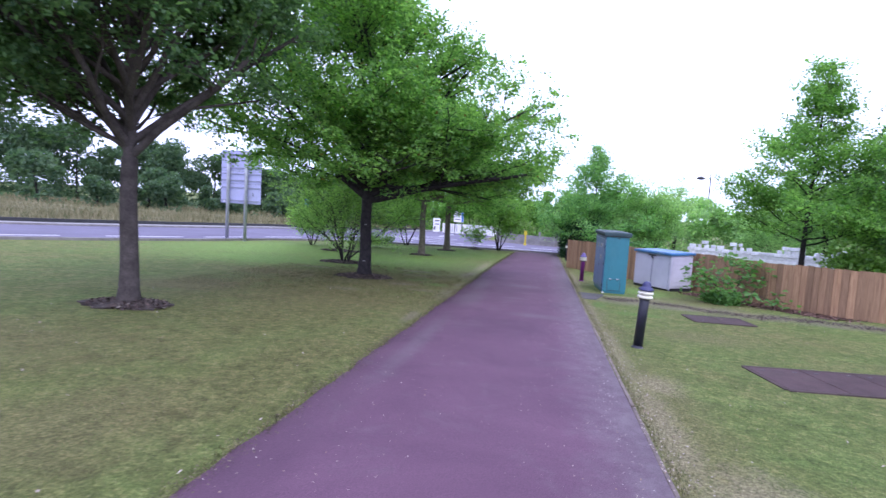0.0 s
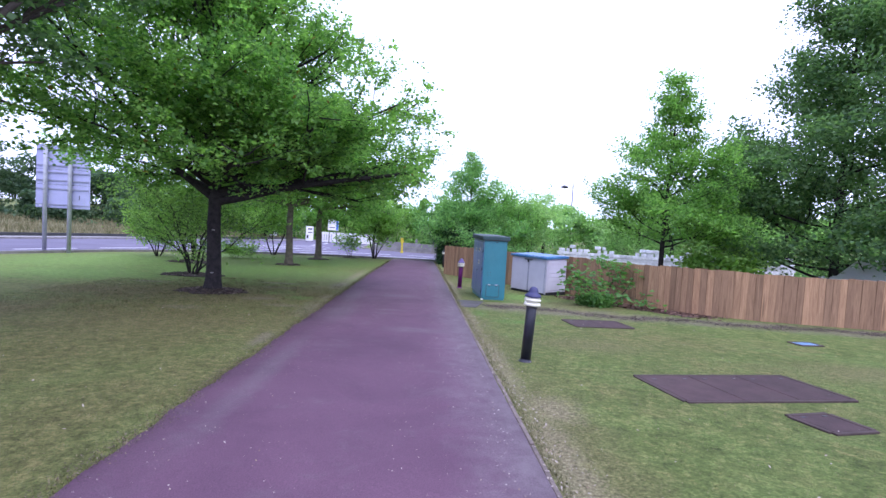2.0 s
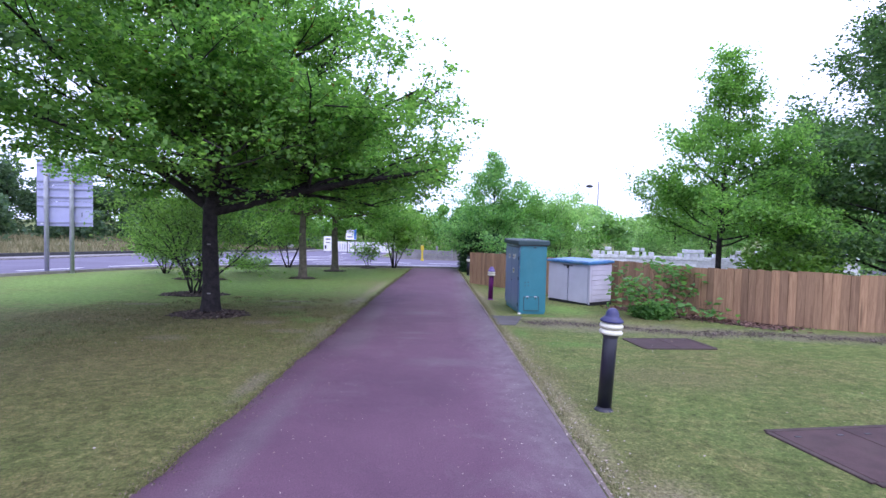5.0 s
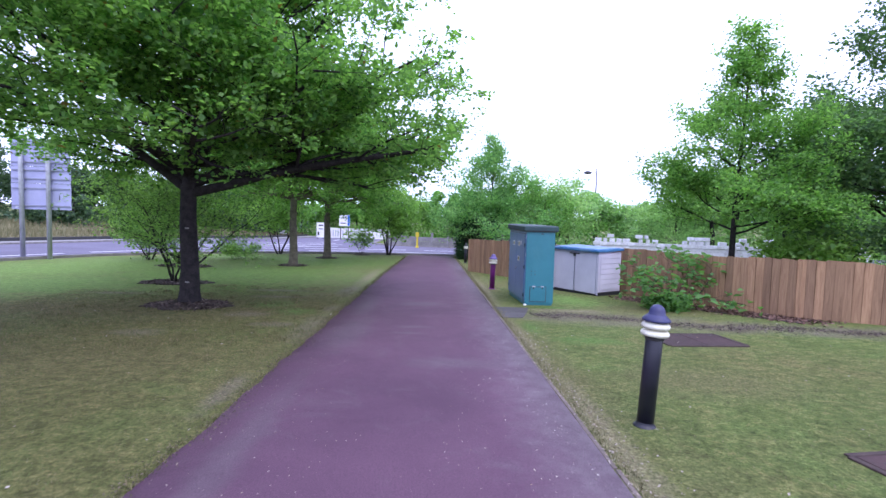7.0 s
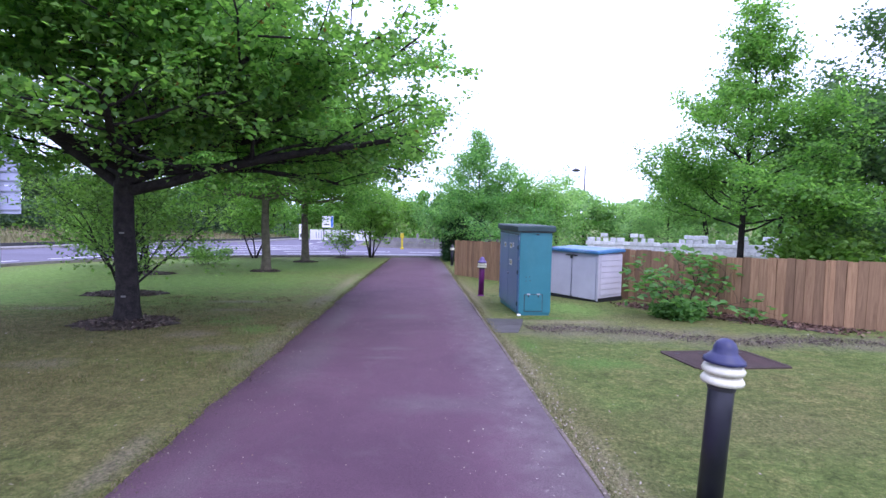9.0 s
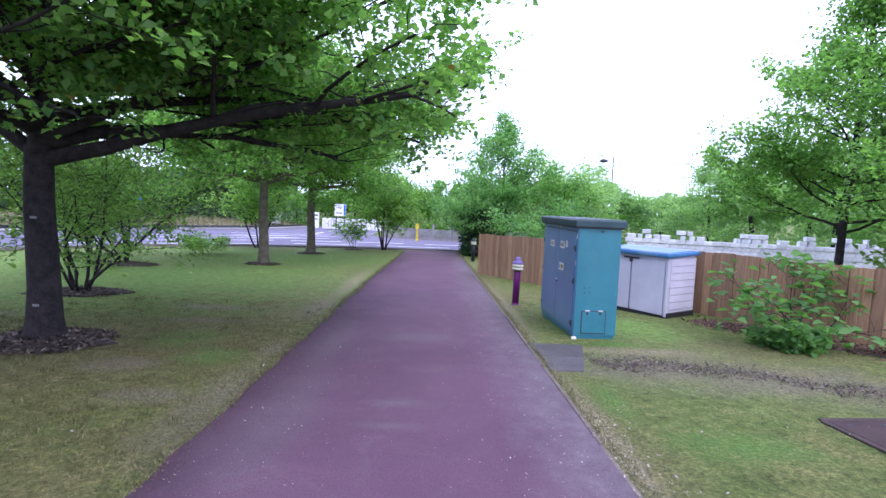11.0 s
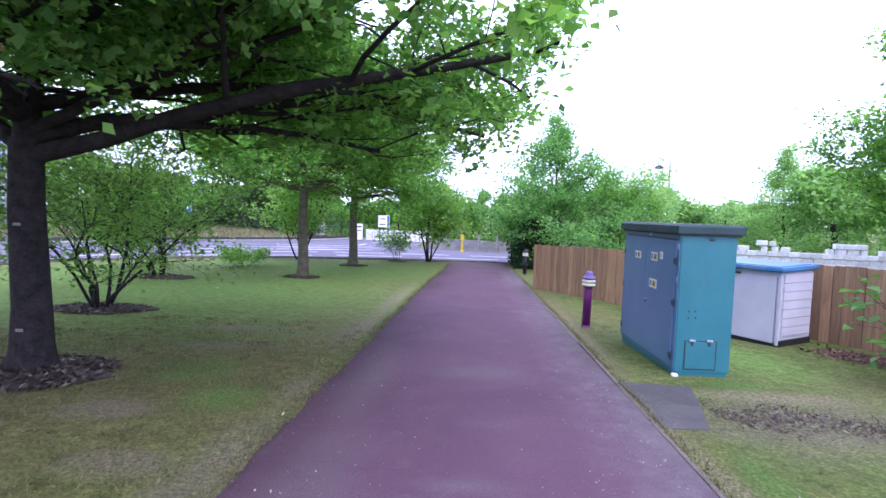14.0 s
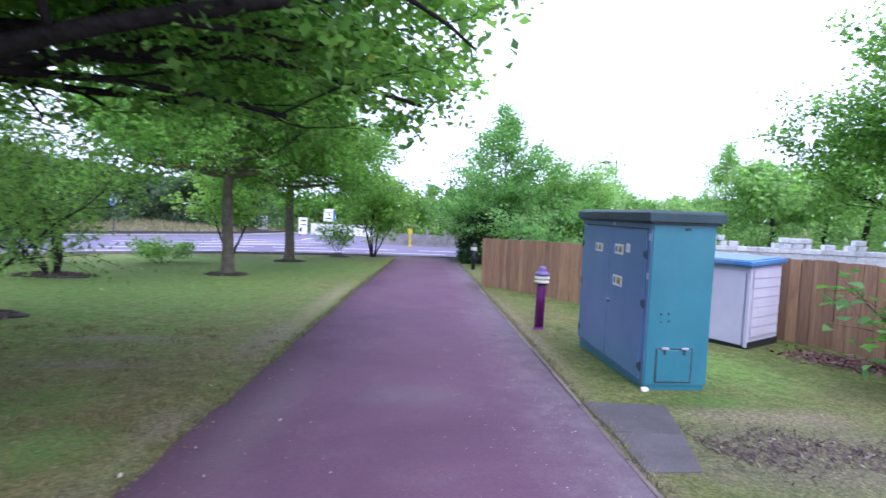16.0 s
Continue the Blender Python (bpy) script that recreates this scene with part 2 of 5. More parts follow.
def path_material():
    """Dark red-purple asphalt, greyer and dirtier along its two edges."""
    m, n, l, b = mat_base("red_purple_asphalt", 0.82, 0, 0.3)
    tc = n.new("ShaderNodeTexCoord")
    co = tc.outputs["Object"]
    big = noise_node(n, l, co, 0.7, 6, 0.65, 0.5)
    mid = noise_node(n, l, co, 5.0, 5, 0.7)
    fine = noise_node(n, l, co, 120.0, 3, 0.7)
    col = ramp_node(n, l, big, [(0.3, (0.094, 0.048, 0.080)), (0.7, (0.142, 0.075, 0.115))])
    grey = ramp_node(n, l, mid, [(0.3, (0.125, 0.100, 0.118)), (0.7, (0.195, 0.165, 0.182))])
    sep = n.new("ShaderNodeSeparateXYZ")
    l.new(co, sep.inputs[0])
    off = n.new("ShaderNodeMath")
    off.operation = "ADD"
    off.inputs[1].default_value = 0.0
    l.new(sep.outputs[0], off.inputs[0])
    wob = n.new("ShaderNodeMath")
    wob.operation = "MULTIPLY_ADD"
    l.new(mid, wob.inputs[0])
    wob.inputs[1].default_value = 0.7
    l.new(off.outputs[0], wob.inputs[2])
    div = n.new("ShaderNodeMath")
    div.operation = "DIVIDE"
    l.new(wob.outputs[0], div.inputs[0])
    div.inputs[1].default_value = 1.75
    edge = ramp_node(n, l, div.outputs[0], [(0.62, (0, 0, 0)), (0.97, (0.8,) * 3)])
    col = mix_node(n, l, edge, col, grey)
    worn = ramp_node(n, l, noise_node(n, l, co, 1.7, 7, 0.75, 0.8), [(0.55, (0, 0, 0)), (0.75, (0.45,) * 3)])
    col = mix_node(n, l, worn, col, grey)
    dm = n.new("ShaderNodeMath")
    dm.operation = "MULTIPLY"
    l.new(spot_mask(n, l, co, DUST_SPOTS, mid), dm.inputs[0])
    dm.inputs[1].default_value = 0.42
    col = mix_node(n, l, dm.outputs[0], col, grey)
    spk = ramp_node(n, l, fine, [(0.28, (0.62, 0.62, 0.64)), (0.7, (1.28, 1.26, 1.28))])
    col = mix_node(n, l, 1.0, col, spk, "MULTIPLY")
    l.new(col, b.inputs["Base Color"])
    bump_node(n, l, b, fine, 0.5, 0.006)
    return m


def wood_material(name, dark, light, vary=0.25):
    m, n, l, b = mat_base(name, 0.75, 0, 0.25)
    co = n.new("ShaderNodeTexCoord").outputs["Object"]
    mp = n.new("ShaderNodeMapping")
    mp.inputs["Scale"].default_value = (34, 34, 2.2)
    l.new(co, mp.inputs[0])
    info = n.new("ShaderNodeObjectInfo")
    shift = n.new("ShaderNodeVectorMath")
    shift.operation = "ADD"
    l.new(mp.outputs[0], shift.inputs[0])
    sc = n.new("ShaderNodeMath")
    sc.operation = "MULTIPLY"
    l.new(info.outputs["Random"], sc.inputs[0])
    sc.inputs[1].default_value = 57.0
    l.new(sc.outputs[0], shift.inputs[1])
    g = noise_node(n, l, shift.outputs[0], 1.0, 6, 0.65, 0.8)
    col = ramp_node(n, l, g, [(0.25, dark), (0.72, light)])
    knot = n.new("ShaderNodeTexVoronoi")
    knot.inputs["Scale"].default_value = 0.16
    l.new(shift.outputs[0], knot.inputs["Vector"])
    kf = ramp_node(n, l, knot.outputs["Distance"], [(0.06, (0.45,) * 3), (0.14, (1, 1, 1))])
    col = mix_node(n, l, 1.0, col, kf, "MULTIPLY")
    v = ramp_node(n, l, info.outputs["Random"], [(0.0, (1 - vary, 1 - vary, 1 - vary * 0.9)), (0.5, (1, 1, 1)), (1.0, (1 + vary, 1 + vary * 0.95, 1 + vary * 0.85))])
    col = mix_node(n, l, 1.0, col, v, "MULTIPLY")
    l.new(col, b.inputs["Base Color"])
    bump_node(n, l, b, g, 0.35, 0.003)
    return m


LAWN = lawn_material()
ASPHALT = path_material()
ROAD = grained("grey_road_asphalt", (0.112, 0.102, 0.160), (0.160, 0.146, 0.215), 0.35, 60, 0.85, bump=0.2)
ROAD_PAINT = grained("white_road_paint", (0.6, 0.6, 0.62), (0.75, 0.75, 0.77), 3, 40, 0.6, bump=0.1)
KERB = grained("kerb_concrete", (0.22, 0.20, 0.20), (0.33, 0.31, 0.30), 3, 60, 0.85, stain=(0.12, 0.11, 0.09))
EDGING = grained("weathered_edging", (0.12, 0.095, 0.09), (0.22, 0.175, 0.16), 5, 70, 0.85, stain=(0.07, 0.06, 0.045), vary=0.2)
SLAB = grained("concrete_slab", (0.070, 0.063, 0.070), (0.115, 0.105, 0.112), 3, 80, 0.85, stain=(0.09, 0.085, 0.075), vary=0.12)
COVER = grained("rusty_brown_cover", (0.040, 0.020, 0.022), (0.072, 0.038, 0.040), 4, 90, 0.75, spec=0.4, bump=0.35, stain=(0.06, 0.04, 0.035), vary=0.15)
COVER_FRAME = grained("cover_frame_iron", (0.042, 0.026, 0.025), (0.075, 0.050, 0.046), 5, 90, 0.8)
BLUE_COVER = grained("blue_plastic", (0.12, 0.24, 0.42), (0.17, 0.32, 0.52), 8, 90, 0.5)
BARK_OAK = grained("dark_oak_bark", (0.020, 0.018, 0.020), (0.050, 0.044, 0.045), 9, 40, 0.9, spec=0.15, bump=0.8, dist=0.02)
BARK_GREY = grained("grey_bark", (0.055, 0.046, 0.044), (0.108, 0.092, 0.086), 7, 45, 0.9, spec=0.15, bump=0.7, dist=0.015)
BARK_TAN = grained("brown_bark", (0.100, 0.088, 0.068), (0.185, 0.162, 0.128), 7, 45, 0.9, spec=0.15, bump=0.7, dist=0.015)
TAG = grained("pale_tree_tag", (0.17, 0.16, 0.16), (0.27, 0.26, 0.26), 20, 90, 0.6)
LEAF_OAK = leaf_material("oak_leaf", (0.072, 0.175, 0.062), (0.240, 0.405, 0.142), 0.60, brown=0.012)
LEAF_DARK = leaf_material("dark_oak_leaf", (0.050, 0.112, 0.060), (0.140, 0.232, 0.120), 0.52)
LEAF_MID = leaf_material("maple_leaf", (0.085, 0.195, 0.065), (0.225, 0.390, 0.135), 0.60)
LEAF_LIGHT = leaf_material("light_green_leaf", (0.140, 0.265, 0.085), (0.290, 0.450, 0.160), 0.52)
LEAF_SHRUB = leaf_material("airy_shrub_leaf", (0.085, 0.165, 0.055), (0.210, 0.340, 0.115), 0.55)
LEAF_HEDGE = leaf_material("hedge_leaf", (0.090, 0.220, 0.105), (0.255, 0.430, 0.205), 0.58)
# leaf green paled so the distance haze is in the colour
LEAF_FAR_HAZE = leaf_material("far_haze_leaf", (0.165, 0.300, 0.150), (0.360, 0.520, 0.265), 0.55)
LEAF_FARD = leaf_material("far_dark_leaf", (0.042, 0.090, 0.060), (0.115, 0.180, 0.115), 0.4)
LEAF_HEDGE_DARK = leaf_material("dark_hedge_leaf", (0.016, 0.050, 0.026), (0.045, 0.100, 0.050), 0.25)
LEAF_BIG = leaf_material("broad_bright_leaf", (0.070, 0.170, 0.055), (0.150, 0.300, 0.100), 0.4)
GRASS_BLADE = island_material("grass_blade", [(0.0, (0.060, 0.095, 0.025)), (0.55, (0.115, 0.165, 0.048)), (0.78, (0.165, 0.180, 0.075)), (0.92, (0.24, 0.21, 0.12)), (1.0, (0.32, 0.28, 0.17))])
OLIVE_BLADE = island_material("olive_blade", [(0.0, (0.062, 0.075, 0.025)), (0.5, (0.120, 0.118, 0.048)), (0.85, (0.185, 0.155, 0.080)), (1.0, (0.27, 0.225, 0.135))])
DRY_BLADE = island_material("dry_grass_blade", [(0.0, (0.11, 0.125, 0.055)), (0.5, (0.20, 0.185, 0.10)), (1.0, (0.31, 0.275, 0.17))])
CHIPS = island_material("bark_chips", [(0.0, (0.032, 0.024, 0.024)), (0.6, (0.085, 0.060, 0.055)), (0.9, (0.16, 0.12, 0.105)), (1.0, (0.30, 0.26, 0.23))])
CHIPS_RED = island_material("red_brown_chips", [(0.0, (0.045, 0.025, 0.020)), (0.6, (0.12, 0.065, 0.050)), (1.0, (0.25, 0.16, 0.13))])
CRUMB = island_material("soil_crumbs", [(0.0, (0.055, 0.042, 0.034)), (0.6, (0.115, 0.090, 0.068)), (1.0, (0.24, 0.195, 0.145))])
SOIL = grained("dark_soil", (0.045, 0.035, 0.032), (0.095, 0.078, 0.070), 3, 60, 0.95, bump=0.7, dist=0.02)
LITTER = island_material("pale_litter", [(0.0, (0.34, 0.28, 0.24)), (0.6, (0.50, 0.44, 0.40)), (1.0, (0.26, 0.18, 0.12))])
FENCE_WOOD = wood_material("fence_board_wood", (0.195, 0.110, 0.066), (0.415, 0.262, 0.158), 0.25)
FENCE_RAIL = wood_material("fence_rail_wood", (0.15, 0.085, 0.05), (0.26, 0.16, 0.10), 0.1)
TEAL = grained("teal_cabinet_paint", (0.026, 0.160, 0.205), (0.040, 0.205, 0.260), 1.6, 60, 0.34, spec=0.5, bump=0.05, stain=(0.08, 0.23, 0.27), stain_amount=0.4)
PETAL = island_material("pale_dry_petal", [(0.0, (0.20, 0.16, 0.16)), (0.6, (0.32, 0.27, 0.27)), (1.0, (0.50, 0.45, 0.44))])
# door side of the teal cabinet: the sky's reflection is painted in as blue
TEAL_SKY_TINT = grained("sky_tinted_door_paint", (0.085, 0.180, 0.320), (0.120, 0.225, 0.380), 1.4, 50, 0.30, spec=0.5, bump=0.05, stain=(0.09, 0.20, 0.27), stain_amount=0.45)
TEAL_DARK = grained("dark_teal_roof", (0.020, 0.046, 0.056), (0.036, 0.072, 0.082), 2.5, 60, 0.6, bump=0.1, stain=(0.09, 0.10, 0.09), stain_amount=0.5)
STEEL = grained("galvanised_steel", (0.36, 0.37, 0.42), (0.48, 0.49, 0.55), 4, 60, 0.5, metal=0.3, bump=0.05)
SIGN_BACK = grained("lilac_grey_sign_back", (0.36, 0.37, 0.60), (0.44, 0.45, 0.68), 1.5, 60, 0.55, bump=0.03, stain=(0.28, 0.29, 0.40), stain_amount=0.4)
SIGN_RAIL = grained("sign_rail_aluminium", (0.24, 0.25, 0.36), (0.31, 0.32, 0.43), 4, 60, 0.5, bump=0.03)
STORE = grained("lilac_grey_plastic", (0.50, 0.48, 0.58), (0.60, 0.575, 0.68), 1.6, 70, 0.55, bump=0.05, stain=(0.42, 0.40, 0.47), stain_amount=0.35)
STORE_LID = grained("blue_green_plastic", (0.045, 0.15, 0.32), (0.070, 0.21, 0.42), 2, 70, 0.4, bump=0.05, stain=(0.30, 0.40, 0.44), stain_amount=0.5)
BLACK = grained("black_plastic", (0.014, 0.014, 0.020), (0.026, 0.026, 0.034), 6, 70, 0.5, bump=0.04)
BOL_BLACK = grained("black_bollard_paint", (0.010, 0.010, 0.020), (0.020, 0.020, 0.036), 5, 70, 0.38, spec=0.5, bump=0.04, stain=(0.045, 0.045, 0.06), stain_amount=0.5)
BOL_PURPLE = grained("maroon_bollard_paint", (0.105, 0.005, 0.105), (0.150, 0.012, 0.140), 5, 70, 0.4, bump=0.04)
BOL_CAP = grained("navy_bollard_cap", (0.030, 0.032, 0.095), (0.050, 0.054, 0.150), 6, 70, 0.45, bump=0.04)
BOL_CAP_P = grained("violet_bollard_cap", (0.12, 0.08, 0.26), (0.18, 0.13, 0.36), 6, 70, 0.45, bump=0.04)
BOL_LENS = grained("cream_lamp_louvre", (0.62, 0.60, 0.50), (0.80, 0.78, 0.66), 8, 60, 0.4, bump=0.03, stain=(0.42, 0.38, 0.26), stain_amount=0.6)
WHITE = grained("white_paint", (0.72, 0.72, 0.74), (0.82, 0.82, 0.84), 2, 60, 0.5, bump=0.05)
STONE_WHITE = grained("whitewashed_block", (0.58, 0.59, 0.66), (0.82, 0.83, 0.90), 2.6, 50, 0.85, bump=0.19, stain=(0.36, 0.36, 0.42), stain_amount=0.6, vary=0.15)
CONCRETE = grained("grey_concrete", (0.20, 0.195, 0.20), (0.30, 0.29, 0.30), 1.5, 50, 0.85, stain=(0.13, 0.125, 0.12))
YELLOW = grained("yellow_paint", (0.55, 0.42, 0.03), (0.66, 0.52, 0.05), 6, 60, 0.5)
STICKER = grained("yellow_sticker", (0.62, 0.55, 0.18), (0.75, 0.66, 0.25), 20, 90, 0.5)
BLUE_SIGN = grained("blue_sign_face", (0.02, 0.14, 0.52), (0.03, 0.18, 0.60), 4, 60, 0.4)
DARK_METAL = grained("dark_metal", (0.035, 0.035, 0.04), (0.06, 0.06, 0.07), 5, 60, 0.5)
TYRE = grained("tyre_rubber", (0.015, 0.015, 0.016), (0.03, 0.03, 0.03), 8, 60, 0.8)
CAR_PAINT = grained("white_car_paint", (0.66, 0.67, 0.70), (0.74, 0.75, 0.78), 1, 60, 0.3, spec=0.6, bump=0)
CAR_GLASS = grained("car_window_glass", (0.02, 0.025, 0.03), (0.03, 0.035, 0.04), 2, 60, 0.08, spec=0.8, bump=0)
DRY_BANK = grained("dry_grass_ground", (0.13, 0.14, 0.07), (0.26, 0.235, 0.135), 0.5, 12, 0.95, bump=0.5, dist=0.05)

# ---------------------------------------------------------------- mesh helpers


def mesh_np(name, verts, faces):
    v, f = np.asarray(verts, dtype=np.float32), np.asarray(faces, dtype=np.int32)
    me = bpy.data.meshes.new(name)
    me.vertices.add(len(v))
    me.vertices.foreach_set("co", v.ravel())
    me.loops.add(f.size)
    me.loops.foreach_set("vertex_index", f.ravel())
    me.polygons.add(len(f))
    me.polygons.foreach_set("loop_start", np.arange(0, f.size, f.shape[1], dtype=np.int32))
    me.update(calc_edges=True)
    me.validate()
    return me


def thing(name, m, label, category, group="", kind=""):
    ob = new(name)
    ob.matrix_basis = m
    ob.empty_display_size = 0.2
    return tagged(ob, label, category, group, kind)


def part(name, shape, material, parent=None, label="", smooth=False, m=None):
    """Links a bmesh or a mesh as one object under a thing or part."""
    if isinstance(shape, bmesh.types.BMesh):
        me = bpy.data.meshes.new(name)
        bmesh.ops.recalc_face_normals(shape, faces=shape.faces)
        shape.to_mesh(me)
        shape.free()
    else:
        me = shape
    if material and not me.materials:
        me.materials.append(material)
    if smooth:
        me.polygons.foreach_set("use_smooth", np.ones(len(me.polygons), dtype=bool))
    ob = new(name, me)
    ob.parent = parent
    if m is not None:
        ob.matrix_basis = m
    if label:
        tagged(ob, label)
    return ob


def box(sx, sy, sz, c=(0, 0, 0), bevel=0.0, seg=1):
    """A box of that size with its middle at c."""
    bm = bmesh.new()
    bmesh.ops.create_cube(bm, size=1.0, matrix=Matrix.Translation(c) @ Matrix.Diagonal((sx, sy, sz, 1)))
    if bevel:
        bmesh.ops.bevel(bm, geom=list(bm.edges), offset=bevel, segments=seg, affect="EDGES")
    return bm


def lathe(profile, sides=24, c=(0, 0, 0)):
    """A turned solid from (radius, height) pairs, closed at both ends."""
    bm = bmesh.new()
    rings = []
    for r, z in profile:
        rings.append([bm.verts.new((c[0] + r * math.cos(2 * math.pi * i / sides), c[1] + r * math.sin(2 * math.pi * i / sides), c[2] + z)) for i in range(sides)])
    for a, b in zip(rings, rings[1:]):
        for i in range(sides):
            bm.faces.new((a[i], a[(i + 1) % sides], b[(i + 1) % sides], b[i]))
    bm.faces.new(list(reversed(rings[0])))
    bm.faces.new(rings[-1])
    return bm


def prism(points, z0, z1):
    """An upright solid over a flat outline; z0 and z1 may be functions of (x, y)."""
    bm = bmesh.new()
    f0 = z0 if callable(z0) else (lambda x, y: z0)
    f1 = z1 if callable(z1) else (lambda x, y: z1)
    lo = [bm.verts.new((x, y, f0(x, y))) for x, y in points]
    hi = [bm.verts.new((x, y, f1(x, y))) for x, y in points]
    n = len(points)
    bm.faces.new(list(reversed(lo)))
    bm.faces.new(hi)
    for i in range(n):
        bm.faces.new((lo[i], lo[(i + 1) % n], hi[(i + 1) % n], hi[i]))
    return bm


def strip(line, width, rise, sink=0.05, step=0.5):
    """A band of that width along a line over the ground, standing proud by rise."""
    pts = []
    for (ax, ay), (bx, by) in zip(line, line[1:]):
        k = max(1, int(math.hypot(bx - ax, by - ay) / step))
        pts += [(ax + (bx - ax) * i / k, ay + (by - ay) * i / k) for i in range(k)]
    pts.append(line[-1])
    bm = bmesh.new()
    rings = []
    for i, (x, y) in enumerate(pts):
        ax, ay = pts[max(0, i - 1)]
        bx, by = pts[min(len(pts) - 1, i + 1)]
        d = math.hypot(bx - ax, by - ay)
        nx, ny = -(by - ay) / d * width / 2, (bx - ax) / d * width / 2
        rings.append([bm.verts.new((x + s * nx, y + s * ny, gz(y + s * ny) + h)) for s, h in ((1, -sink), (1, rise), (-1, rise), (-1, -sink))])
    for a, b in zip(rings, rings[1:]):
        for i in range(4):
            bm.faces.new((a[i], a[(i + 1) % 4], b[(i + 1) % 4], b[i]))
    bm.faces.new(rings[0])
    bm.faces.new(list(reversed(rings[-1])))
    return bm


# ---------------------------------------------------------------- trees


class Wood:
    """Collects tapered tubes and leaf places of one tree."""

    def __init__(self, seed):
        self.rng = np.random.default_rng(seed)
        self.v, self.f, self.count = [], [], 0
        self.spots = []
        self.rim = None

    def inside(self, pts, loose=0.0):
        """Which points lie within the crown's rim: reach (x0, z0, slope, most), front, skirt and how far it draws in above 4 m."""
        x0, z0, slope, most, front, skirt, draw = self.rim
        reach = np.minimum(most, x0 + slope * np.maximum(pts[:, 2] - z0, -0.2)) - draw * np.maximum(0.0, pts[:, 2] - 4.0)
        return (pts[:, 0] < reach + loose) & (0.45 * pts[:, 0] - pts[:, 1] < front + loose) & ((pts[:, 2] > skirt - loose) | (np.hypot(pts[:, 0], pts[:, 1]) < 1.6))

    def tube(self, pts, radii, sides):
        pts = np.asarray(pts, dtype=float)
        n = len(pts)
        tang = np.gradient(pts, axis=0)
        tang /= np.linalg.norm(tang, axis=1)[:, None] + 1e-9
        ref = np.array([0.0, 0.0, 1.0]) if abs(tang[0][2]) < 0.8 else np.array([1.0, 0.0, 0.0])
        a = np.cross(tang, ref)
        a /= np.linalg.norm(a, axis=1)[:, None] + 1e-9
        b = np.cross(tang, a)
        ang = np.arange(sides) * 2 * math.pi / sides
        ring = a[:, None, :] * np.cos(ang)[None, :, None] + b[:, None, :] * np.sin(ang)[None, :, None]
        v = pts[:, None, :] + ring * np.asarray(radii)[:, None, None]
        i, k = np.meshgrid(np.arange(n - 1), np.arange(sides), indexing="ij")
        k2 = (k + 1) % sides
        f = np.stack([i * sides + k, i * sides + k2, (i + 1) * sides + k2, (i + 1) * sides + k], axis=-1).reshape(-1, 4)
        if self.rim:
            ok = self.inside(pts)
            keep = n if ok.all() else int(np.argmin(ok))
            if keep < 2:
                return
            v, f, n = v[:keep], f[:(keep - 1) * sides], keep
        self.v.append(v.reshape(-1, 3))
        self.f.append(f + self.count)
        self.count += n * sides

    def curve(self, start, direction, length, n, wander, lift):
        """A wandering line that bends by lift towards the sky (or the ground)."""
        p, d = np.array(start, dtype=float), np.array(direction, dtype=float)
        d /= np.linalg.norm(d)
        out = [p.copy()]
        for i in range(n - 1):
            d = d + self.rng.normal(0, wander, 3) + np.array([0, 0, lift])
            d /= np.linalg.norm(d)
            p = p + d * length / (n - 1)
            out.append(p.copy())
        return np.array(out), d

    def grow(self, start, direction, length, radius, levels, kids, wander=0.12, lift=0.02, first=0.3, shrink=0.5, twig=0.55):
        n = 8 if levels >= 2 else (6 if levels == 1 else 4)
        pts, end = self.curve(start, direction, length, n, wander, lift)
        tip = radius * (0.25 if levels else 0.3)
        self.tube(pts, np.linspace(radius, tip, n), 8 if radius > 0.05 else (5 if radius > 0.015 else 3))
        if levels == 0:
            self.spots.append(np.vstack([pts[2:], pts[-1:] + self.rng.normal(0, 0.05, (1, 3))]))
            return
        for i in range(kids[0]):
            t = first + (1 - first) * (i + self.rng.uniform(0.1, 0.9)) / kids[0]
            x = t * (n - 1)
            a = min(int(x), n - 2)
            p = pts[a] + (pts[a + 1] - pts[a]) * (x - a)
            d = pts[a + 1] - pts[a]
            d /= np.linalg.norm(d)
            side = np.cross(d, [0, 0, 1.0])
            side /= np.linalg.norm(side) + 1e-9
            s = 1 if i % 2 else -1
            out = d * self.rng.uniform(0.5, 1.0) + side * s * self.rng.uniform(0.5, 1.1) + np.array([0, 0, self.rng.normal(0.12, 0.3)])
            ln = length * shrink * (1.15 - 0.55 * t) * self.rng.uniform(0.7, 1.25)
            if levels == 1:
                ln = twig * self.rng.uniform(0.6, 1.3)
            self.grow(p, out, ln, max(0.004, radius * (1 - 0.7 * t) * 0.5), levels - 1, kids[1:], wander * 1.25, lift, 0.2, shrink, twig)
        self.spots.append(pts[n // 2:])

    def bark_mesh(self):
        return mesh_np("branches", np.concatenate(self.v), np.concatenate(self.f))

    def leaf_mesh(self, per, size, scatter, flat=0.55, lobed=True, clear=None):
        """Folded leaves scattered round every twig, none in the bare heart of the crown (radius, height) or under its skirt."""
        rng = self.rng
        pts = np.concatenate(self.spots)
        if clear:
            inner, tall, skirt, front = clear
            pts = pts[(0.45 * pts[:, 0] - pts[:, 1]) + rng.normal(0, 0.2, len(pts)) < front]
            if self.rim:
                pts = pts[self.inside(pts + rng.normal(0, 0.1, pts.shape))]
            r = np.hypot(pts[:, 0], pts[:, 1]) + rng.normal(0, 0.3, len(pts))
            pts = pts[((r > inner) | (pts[:, 2] > tall)) & (pts[:, 2] + rng.normal(0, 0.12, len(pts)) > skirt)]
